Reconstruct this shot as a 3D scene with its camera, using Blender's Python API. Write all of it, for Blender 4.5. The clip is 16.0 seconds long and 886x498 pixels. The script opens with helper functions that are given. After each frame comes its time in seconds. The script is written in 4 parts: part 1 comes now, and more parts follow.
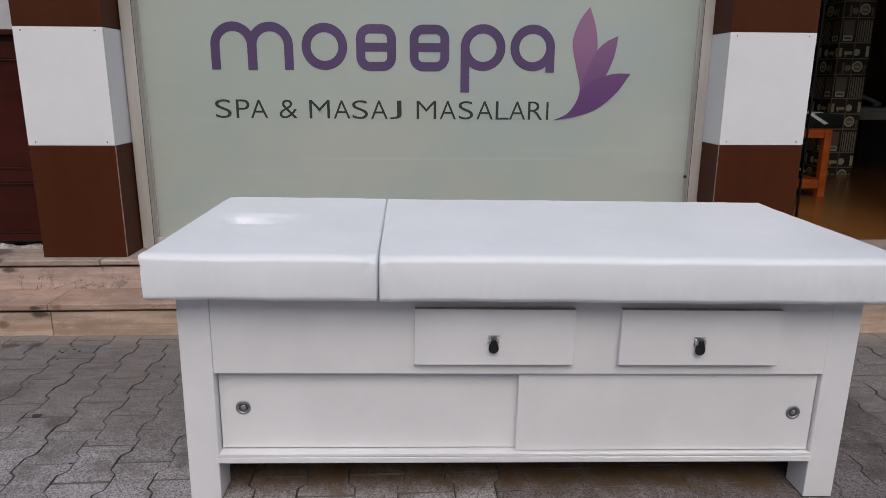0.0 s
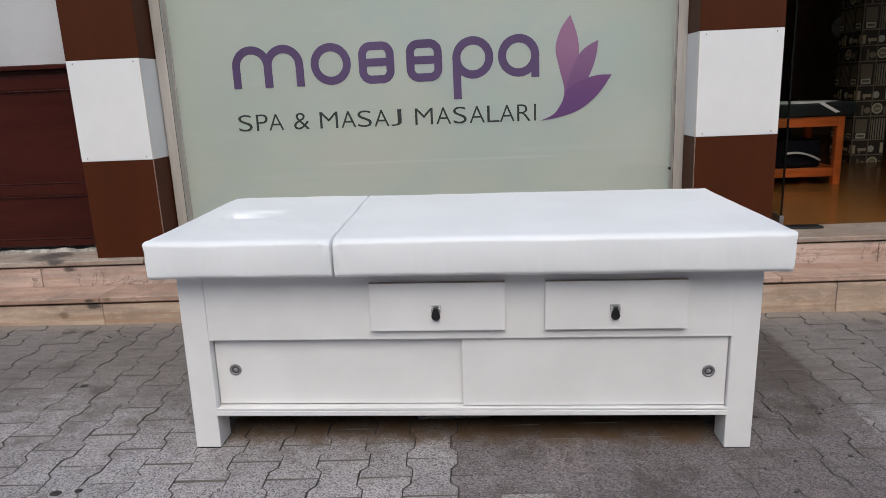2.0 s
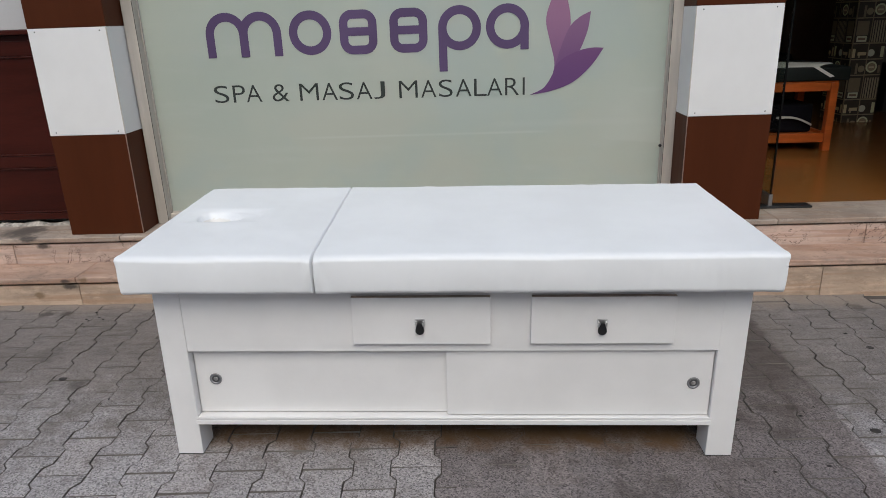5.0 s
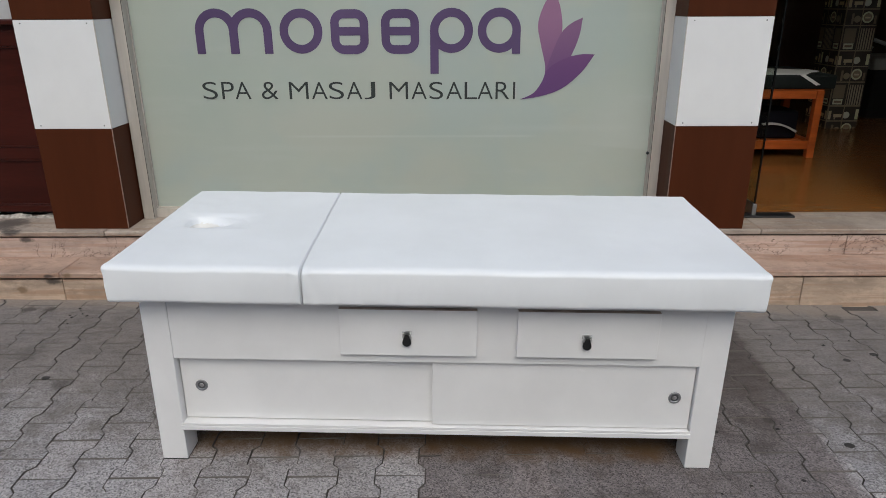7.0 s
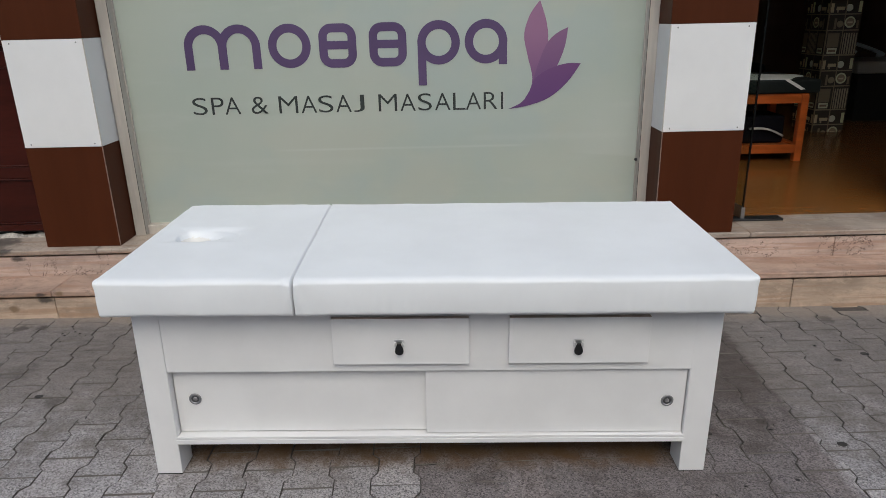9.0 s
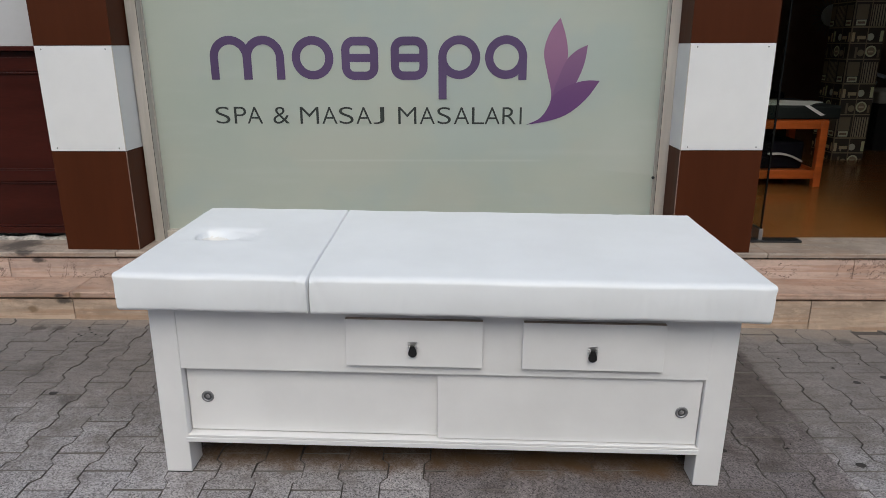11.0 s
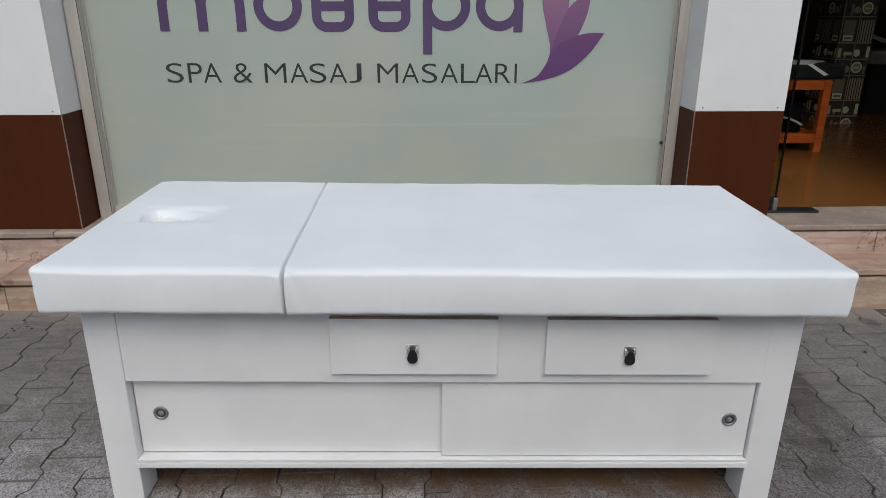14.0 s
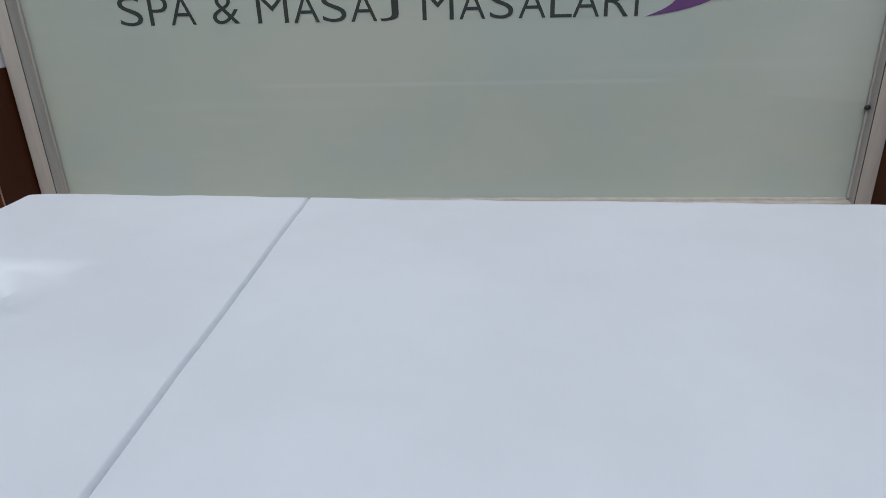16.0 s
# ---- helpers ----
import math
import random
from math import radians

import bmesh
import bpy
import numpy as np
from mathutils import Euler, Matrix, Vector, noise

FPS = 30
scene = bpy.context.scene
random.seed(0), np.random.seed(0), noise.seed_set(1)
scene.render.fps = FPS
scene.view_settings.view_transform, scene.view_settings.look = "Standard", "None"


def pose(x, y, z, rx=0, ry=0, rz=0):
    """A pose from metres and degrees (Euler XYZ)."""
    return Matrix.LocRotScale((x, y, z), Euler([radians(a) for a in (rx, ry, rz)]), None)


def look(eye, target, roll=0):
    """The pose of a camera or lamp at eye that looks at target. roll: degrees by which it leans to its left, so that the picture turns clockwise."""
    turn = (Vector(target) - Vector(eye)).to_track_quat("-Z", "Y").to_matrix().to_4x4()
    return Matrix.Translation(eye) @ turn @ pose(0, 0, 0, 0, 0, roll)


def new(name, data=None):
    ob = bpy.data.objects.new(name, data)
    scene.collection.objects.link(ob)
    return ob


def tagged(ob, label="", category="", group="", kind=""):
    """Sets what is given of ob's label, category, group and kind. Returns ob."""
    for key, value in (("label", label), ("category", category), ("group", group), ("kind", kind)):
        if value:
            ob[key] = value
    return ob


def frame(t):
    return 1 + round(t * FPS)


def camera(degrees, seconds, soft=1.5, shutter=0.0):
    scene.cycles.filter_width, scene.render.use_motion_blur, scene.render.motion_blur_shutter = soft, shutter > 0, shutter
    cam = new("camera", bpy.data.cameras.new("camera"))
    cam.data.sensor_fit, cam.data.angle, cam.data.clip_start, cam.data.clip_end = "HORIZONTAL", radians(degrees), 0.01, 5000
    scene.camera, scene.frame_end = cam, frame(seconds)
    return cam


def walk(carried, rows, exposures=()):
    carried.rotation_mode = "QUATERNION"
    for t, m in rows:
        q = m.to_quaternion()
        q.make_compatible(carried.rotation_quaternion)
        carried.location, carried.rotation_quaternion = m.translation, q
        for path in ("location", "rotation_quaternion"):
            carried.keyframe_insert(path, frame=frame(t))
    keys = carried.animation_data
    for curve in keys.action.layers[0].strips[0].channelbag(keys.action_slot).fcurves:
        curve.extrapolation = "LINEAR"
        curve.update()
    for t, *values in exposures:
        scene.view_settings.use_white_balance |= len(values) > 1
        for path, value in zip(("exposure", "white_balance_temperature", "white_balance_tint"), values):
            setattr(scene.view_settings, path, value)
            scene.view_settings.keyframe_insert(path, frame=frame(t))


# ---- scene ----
cam = camera(66.6, 16.0, 0.85)
PATH = [
    (0, (-0.237, -1.477, 1.145), (-0.156, 0.463, 0.666), 0.3),
    (0.5, (-0.184, -1.677, 1.142), (-0.077, 0.254, 0.632), -0.5),
    (1, (-0.074, -1.781, 1.148), (0.024, 0.157, 0.665), -0.4),
    (1.5, (0.094, -1.806, 1.148), (-0.01, 0.131, 0.663), -0.6),
    (2, (0.118, -1.815, 1.152), (0.004, 0.128, 0.692), -2.5),
    (2.5, (0.118, -1.816, 1.154), (0.043, 0.137, 0.731), -1.3),
    (3, (0.129, -1.825, 1.153), (0.108, 0.132, 0.741), -1.7),
    (3.5, (0.135, -1.827, 1.149), (0.103, 0.126, 0.721), -1.4),
    (4, (0.143, -1.807, 1.23), (0.085, 0.133, 0.747), -1.8),
    (4.2, (0.139, -1.769, 1.266), (0.06, 0.162, 0.753), -2.5),
    (6.3, (0.118, -1.659, 1.438), (0.063, 0.183, 0.66), -0.5),
    (6.5, (0.12, -1.661, 1.441), (0.071, 0.181, 0.664), -0.5),
    (7, (0.113, -1.671, 1.446), (0.082, 0.208, 0.762), -0.3),
    (7.5, (0.125, -1.684, 1.46), (0.059, 0.212, 0.829), -0.7),
    (8, (0.126, -1.693, 1.455), (0.092, 0.206, 0.829), -1.2),
    (8.5, (0.121, -1.686, 1.448), (0.102, 0.208, 0.807), -1.2),
    (9, (0.126, -1.689, 1.439), (0.112, 0.202, 0.789), -1.4),
    (11.5, (0.118, -1.72, 1.37), (0.053, 0.196, 0.803), -0.0),
    (12, (0.117, -1.72, 1.372), (0.038, 0.197, 0.806), -0.3),
    (12.5, (0.12, -1.711, 1.369), (0.038, 0.207, 0.806), -0.8),
    (13, (0.134, -1.684, 1.36), (0.062, 0.234, 0.796), -0.8),
    (13.5, (0.086, -1.561, 1.317), (0.016, 0.337, 0.691), -0.2),
    (14, (0.013, -1.336, 1.298), (0.054, 0.548, 0.629), -0.0),
    (14.5, (0.011, -1.105, 1.258), (0.054, 0.762, 0.543), 0.0),
    (15, (0.016, -0.794, 1.216), (-0.109, 1.05, 0.453), -0.8),
    (15.5, (-0.031, -0.511, 1.18), (-0.179, 1.311, 0.368), -1.0),
    (16, (0.024, -0.247, 1.145), (-0.148, 1.581, 0.353), -1.8),
]
EXPOSURES = [(0, -0.1, 6350, 10), (0.5, -0.02, 6400, 9), (1, 0.11, 6400, 8), (1.5, 0.15, 6380, 7), (3.5, 0.16, 6420, 6), (6.5, 0.01, 6350, 4), (8.5, 0.01, 6380, 4), (12.5, 0.03, 6400, 4), (13.5, 0.01, 6300, 4), (14.5, -0.13, 6220, 4), (15, -0.23, 6150, 4), (15.5, -0.27, 6030, 4), (16, -0.27, 5950, 5)]
walk(cam, [(t, look(eye, target, roll)) for t, eye, target, roll in PATH], EXPOSURES)

# ---- light ----
world = bpy.data.worlds.new("sky")
scene.world = world
world.use_nodes = True
wn = world.node_tree
sky = wn.nodes.new("ShaderNodeTexSky")
sky.sky_type, sky.sun_disc = "NISHITA", False
sky.sun_elevation, sky.sun_rotation = radians(49), radians(178)
sky.air_density, sky.dust_density = 1.0, 2.5
wn.nodes["Background"].inputs["Strength"].default_value = 0.15
wn.links.new(sky.outputs["Color"], wn.nodes["Background"].inputs["Color"])
sun = new("sun", bpy.data.lights.new("sun", "SUN"))
sun.data.energy, sun.data.angle, sun.data.color = 1.2, radians(50), (1.0, 0.93, 0.84)
sun.matrix_world = look((0.2, -6.4, 7.4), (0, 0, 0))


# ---- materials ----
def node(tree, kind, **values):
    n = tree.nodes.new(kind)
    for key, value in values.items():
        if key in n.inputs:
            n.inputs[key].default_value = value
    return n


def mix(tree, fac, a, b, blend="MIX"):
    n = tree.nodes.new("ShaderNodeMix")
    n.data_type, n.blend_type = "RGBA", blend
    for slot, value in ((0, fac), (6, a), (7, b)):
        if isinstance(value, (int, float)):
            n.inputs[slot].default_value = value
        elif isinstance(value, tuple):
            n.inputs[slot].default_value = (*value, 1)
        else:
            tree.links.new(value, n.inputs[slot])
    return n.outputs[2]


def ramp(tree, source, lo, hi):
    n = tree.nodes.new("ShaderNodeMapRange")
    n.inputs["From Min"].default_value, n.inputs["From Max"].default_value = lo, hi
    n.interpolation_type = "SMOOTHSTEP"
    tree.links.new(source, n.inputs["Value"])
    return n.outputs["Result"]


def noise_tex(tree, coords, scale, detail=4.0, rough=0.55, stretch=None):
    n = node(tree, "ShaderNodeTexNoise", Scale=scale, Detail=detail, Roughness=rough)
    if stretch:
        m = tree.nodes.new("ShaderNodeMapping")
        m.inputs["Scale"].default_value = stretch
        tree.links.new(coords, m.inputs["Vector"])
        coords = m.outputs["Vector"]
    tree.links.new(coords, n.inputs["Vector"])
    return n.outputs["Fac"]


def math_node(tree, op, a, b=0.0):
    n = tree.nodes.new("ShaderNodeMath")
    n.operation = op
    for slot, value in ((0, a), (1, b)):
        if isinstance(value, (int, float)):
            n.inputs[slot].default_value = value
        else:
            tree.links.new(value, n.inputs[slot])
    return n.outputs[0]


def surface(name, color, rough=0.5, metal=0.0, vary=0.12, broad=3.0, fine=60.0, bump=0.05, stretch=None, coat=0.0, tint=None, spec=0.5):
    """A painted or plain surface with wear at two scales."""
    m = bpy.data.materials.new(name)
    m.use_nodes = True
    t = m.node_tree
    shader = t.nodes["Principled BSDF"]
    coords = t.nodes.new("ShaderNodeTexCoord").outputs["Object"]
    wide, grain = noise_tex(t, coords, broad, 5.0, stretch=stretch), noise_tex(t, coords, fine, 3.0, stretch=stretch)
    dark = tint or tuple(c * (1 - 2 * vary) for c in color)
    light = tuple(min(1.0, c * (1 + vary)) for c in color)
    col = mix(t, ramp(t, wide, 0.3, 0.7), dark, light)
    col = mix(t, 0.35 * min(1.0, vary * 4), col, mix(t, ramp(t, grain, 0.3, 0.7), dark, light))
    t.links.new(col, shader.inputs["Base Color"])
    shader.inputs["Metallic"].default_value = metal
    shader.inputs["Specular IOR Level"].default_value = spec
    shader.inputs["Coat Weight"].default_value = coat
    r = t.nodes.new("ShaderNodeMapRange")
    r.inputs["To Min"].default_value, r.inputs["To Max"].default_value = max(0.02, rough - 0.08), min(1.0, rough + 0.1)
    t.links.new(wide, r.inputs["Value"])
    t.links.new(r.outputs["Result"], shader.inputs["Roughness"])
    if bump:
        b = node(t, "ShaderNodeBump", Strength=bump, Distance=0.004)
        t.links.new(grain, b.inputs["Height"])
        t.links.new(b.outputs["Normal"], shader.inputs["Normal"])
    return m


def paving_material(name, base, stained):
    """Speckled concrete: aggregate grains, dirt, each block a little different; an old dark spill where stained."""
    m = bpy.data.materials.new(name)
    m.use_nodes = True
    t = m.node_tree
    shader = t.nodes["Principled BSDF"]
    place = t.nodes.new("ShaderNodeNewGeometry").outputs["Position"]
    cells = node(t, "ShaderNodeTexVoronoi", Scale=220.0)
    t.links.new(place, cells.inputs["Vector"])
    gray = t.nodes.new("ShaderNodeSeparateColor")
    t.links.new(cells.outputs["Color"], gray.inputs["Color"])
    speck = gray.outputs[0]
    wide, dirt, fine = noise_tex(t, place, 1.6, 5.0), noise_tex(t, place, 9.0, 6.0, 0.65), noise_tex(t, place, 420.0, 2.0)
    stone = mix(t, ramp(t, speck, 0.0, 1.0), tuple(c * 0.72 for c in base), tuple(c * 1.28 for c in base))
    stone = mix(t, math_node(t, "MULTIPLY", ramp(t, speck, 0.8, 0.88), 0.55), stone, (0.5, 0.47, 0.44))
    stone = mix(t, math_node(t, "MULTIPLY", ramp(t, gray.outputs[1], 0.76, 0.82), 0.62), stone, (0.045, 0.04, 0.038))
    own = t.nodes.new("ShaderNodeObjectInfo").outputs["Random"]
    island = t.nodes.new("ShaderNodeNewGeometry").outputs["Random Per Island"]
    luck = math_node(t, "FRACT", math_node(t, "ADD", own, island))
    tone = t.nodes.new("ShaderNodeMapRange")
    tone.inputs["To Min"].default_value, tone.inputs["To Max"].default_value = 0.88, 1.12
    t.links.new(luck, tone.inputs["Value"])
    bright = t.nodes.new("ShaderNodeVectorMath")
    bright.operation = "SCALE"
    t.links.new(stone, bright.inputs[0])
    t.links.new(tone.outputs["Result"], bright.inputs["Scale"])
    col = bright.outputs["Vector"]
    col = mix(t, math_node(t, "MULTIPLY", ramp(t, luck, 0.72, 0.95), 0.1), col, (0.3, 0.23, 0.19))
    col = mix(t, math_node(t, "MULTIPLY", ramp(t, dirt, 0.47, 0.75), 0.42), col, (0.115, 0.093, 0.08))
    col = mix(t, math_node(t, "MULTIPLY", ramp(t, wide, 0.4, 0.75), 0.3), col, (0.15, 0.128, 0.115))
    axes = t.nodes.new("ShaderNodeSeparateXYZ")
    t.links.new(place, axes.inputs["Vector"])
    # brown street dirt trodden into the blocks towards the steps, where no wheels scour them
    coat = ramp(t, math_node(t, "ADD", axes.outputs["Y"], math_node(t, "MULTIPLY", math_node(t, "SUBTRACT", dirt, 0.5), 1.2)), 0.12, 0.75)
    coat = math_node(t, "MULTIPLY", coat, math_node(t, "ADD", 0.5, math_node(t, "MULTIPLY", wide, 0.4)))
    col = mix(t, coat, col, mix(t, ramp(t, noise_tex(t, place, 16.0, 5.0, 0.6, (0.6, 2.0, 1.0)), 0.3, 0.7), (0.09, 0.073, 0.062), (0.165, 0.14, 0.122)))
    dust = math_node(t, "MULTIPLY", ramp(t, math_node(t, "ADD", axes.outputs["Y"], math_node(t, "MULTIPLY", math_node(t, "SUBTRACT", dirt, 0.5), 0.25)), 1.36, 1.5), 0.55)
    col = mix(t, dust, col, (0.3, 0.245, 0.195))
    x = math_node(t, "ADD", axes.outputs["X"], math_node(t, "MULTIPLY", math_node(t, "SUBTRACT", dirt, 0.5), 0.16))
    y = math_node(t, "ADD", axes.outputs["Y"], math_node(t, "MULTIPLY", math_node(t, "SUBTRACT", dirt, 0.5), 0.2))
    if stained:
        inside = ramp(t, math_node(t, "SUBTRACT", x, math_node(t, "MULTIPLY", axes.outputs["Y"], 0.03)), 1.44, 1.38)
        inside = math_node(t, "MULTIPLY", inside, math_node(t, "MULTIPLY", ramp(t, y, 1.4, 1.2), ramp(t, y, -1.6, -0.9)))
        inside = math_node(t, "MULTIPLY", inside, math_node(t, "ADD", math_node(t, "MULTIPLY", ramp(t, axes.outputs["X"], 0.5, 1.0), 0.5), math_node(t, "ADD", 0.42, math_node(t, "MULTIPLY", math_node(t, "ADD", wide, dirt), 0.5))))
        patchy = noise_tex(t, place, 6.5, 5.0, 0.7)
        inside = math_node(t, "MULTIPLY", inside, ramp(t, patchy, 0.92, 0.63))
        col = mix(t, inside, col, (0.55, 0.51, 0.5), "MULTIPLY")
    # browner, darker tint over the table's footprint
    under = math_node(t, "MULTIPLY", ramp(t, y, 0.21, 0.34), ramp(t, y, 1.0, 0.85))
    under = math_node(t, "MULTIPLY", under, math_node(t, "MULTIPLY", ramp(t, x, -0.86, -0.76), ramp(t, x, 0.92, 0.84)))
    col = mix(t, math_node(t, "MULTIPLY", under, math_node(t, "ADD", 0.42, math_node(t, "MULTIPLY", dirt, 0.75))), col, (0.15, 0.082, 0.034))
    for bx, by, size, ink in ((-2.02, 1.385, 0.045, 0.75), (-1.925, 1.385, 0.04, 0.75), (2.01, 1.39, 0.06, 0.55), (-1.48, 0.686, 0.045, 0.5), (1.2, 0.33, 0.06, 0.4), (1.294, 0.498, 0.03, 0.6), (1.184, 0.496, 0.03, 0.6), (0.62, -0.03, 0.13, 0.4), (0.72, 0.06, 0.07, 0.35), (-1.75, 0.94, 0.09, 0.35)):
        away = t.nodes.new("ShaderNodeVectorMath")
        away.operation = "DISTANCE"
        flat = t.nodes.new("ShaderNodeVectorMath")
        flat.operation = "MULTIPLY"
        flat.inputs[1].default_value = (1.0, 1.0, 0.0)
        t.links.new(place, flat.inputs[0])
        t.links.new(flat.outputs["Vector"], away.inputs[0])
        away.inputs[1].default_value = (bx, by, 0.0)
        rough_edge = math_node(t, "ADD", away.outputs["Value"], math_node(t, "MULTIPLY", math_node(t, "SUBTRACT", noise_tex(t, place, 30.0, 4.0, 0.65), 0.5), size * 1.8))
        col = mix(t, math_node(t, "MULTIPLY", ramp(t, rough_edge, size, size * 0.35), ink), col, (0.045, 0.036, 0.03))
    t.links.new(col, shader.inputs["Base Color"])
    shader.inputs["Roughness"].default_value = 0.85
    b = node(t, "ShaderNodeBump", Strength=0.35, Distance=0.0025)
    t.links.new(math_node(t, "ADD", math_node(t, "MULTIPLY", speck, 0.6), fine), b.inputs["Height"])
    t.links.new(b.outputs["Normal"], shader.inputs["Normal"])
    return m


def marble_material(name, base, vein, veins=0.8, stains=()):
    """Clouded marble in level layers with hairline cracks, grime, and dark blots at the given places."""
    m = bpy.data.materials.new(name)
    m.use_nodes = True
    t = m.node_tree
    shader = t.nodes["Principled BSDF"]
    place = t.nodes.new("ShaderNodeNewGeometry").outputs["Position"]
    shift = t.nodes.new("ShaderNodeVectorMath")
    shift.operation = "ADD"
    t.links.new(place, shift.inputs[0])
    own = t.nodes.new("ShaderNodeObjectInfo").outputs["Random"]
    push = t.nodes.new("ShaderNodeVectorMath")
    push.operation = "SCALE"
    push.inputs[0].default_value = (7.0, 3.0, 5.0)
    t.links.new(own, push.inputs["Scale"])
    t.links.new(push.outputs["Vector"], shift.inputs[1])
    at = shift.outputs["Vector"]
    cloud = noise_tex(t, at, 2.6, 6.0, 0.6, (1, 1, 5.0))
    layer = noise_tex(t, at, 3.0, 5.0, 0.65, (0.5, 3.0, 14.0))
    fine = noise_tex(t, at, 38.0, 4.0)
    w = node(t, "ShaderNodeTexNoise", Scale=5.5, Detail=6.0, Roughness=0.7, Distortion=0.7)
    t.links.new(at, w.inputs["Vector"])
    line = math_node(t, "ABSOLUTE", math_node(t, "SUBTRACT", w.outputs["Fac"], 0.5))
    broken = ramp(t, noise_tex(t, at, 6.0, 3.0), 0.4, 0.56)
    col = mix(t, ramp(t, cloud, 0.3, 0.7), tuple(c * 0.68 for c in base), tuple(min(1, c * 1.2) for c in base))
    col = mix(t, math_node(t, "MULTIPLY", ramp(t, noise_tex(t, at, 7.0, 6.0, 0.7, (1, 1, 2.5)), 0.52, 0.66), 0.5), col, tuple(min(1, c * 1.35) for c in base))
    col = mix(t, math_node(t, "MULTIPLY", ramp(t, layer, 0.48, 0.64), 0.7), col, (base[0] * 0.78, base[1] * 0.64, base[2] * 0.55))
    col = mix(t, math_node(t, "MULTIPLY", math_node(t, "MULTIPLY", ramp(t, line, 0.012, 0.002), broken), veins), col, vein)
    grime = math_node(t, "MULTIPLY", ramp(t, noise_tex(t, place, 3.1, 6.0, 0.72, (1, 1, 1.6)), 0.55, 0.74), 0.65)
    col = mix(t, grime, col, (0.15, 0.12, 0.1))
    col = mix(t, math_node(t, "MULTIPLY", ramp(t, fine, 0.5, 0.8), 0.3), col, (0.24, 0.19, 0.16))
    for (x, y, z), wide, high, ink in stains:
        off = t.nodes.new("ShaderNodeVectorMath")
        off.operation = "SUBTRACT"
        off.inputs[1].default_value = (x, y, z)
        t.links.new(place, off.inputs[0])
        size = t.nodes.new("ShaderNodeVectorMath")
        size.operation = "DIVIDE"
        size.inputs[1].default_value = (wide, wide, high)
        t.links.new(off.outputs["Vector"], size.inputs[0])
        far = t.nodes.new("ShaderNodeVectorMath")
        far.operation = "LENGTH"
        t.links.new(size.outputs["Vector"], far.inputs[0])
        edge = math_node(t, "ADD", far.outputs["Value"], math_node(t, "MULTIPLY", math_node(t, "SUBTRACT", noise_tex(t, place, 22.0, 5.0, 0.7), 0.5), 1.6))
        col = mix(t, math_node(t, "MULTIPLY", ramp(t, edge, 1.0, 0.3), 0.85), col, ink)
    t.links.new(col, shader.inputs["Base Color"])
    shader.inputs["Roughness"].default_value = 0.55
    b = node(t, "ShaderNodeBump", Strength=0.2, Distance=0.003)
    t.links.new(fine, b.inputs["Height"])
    t.links.new(b.outputs["Normal"], shader.inputs["Normal"])
    return m


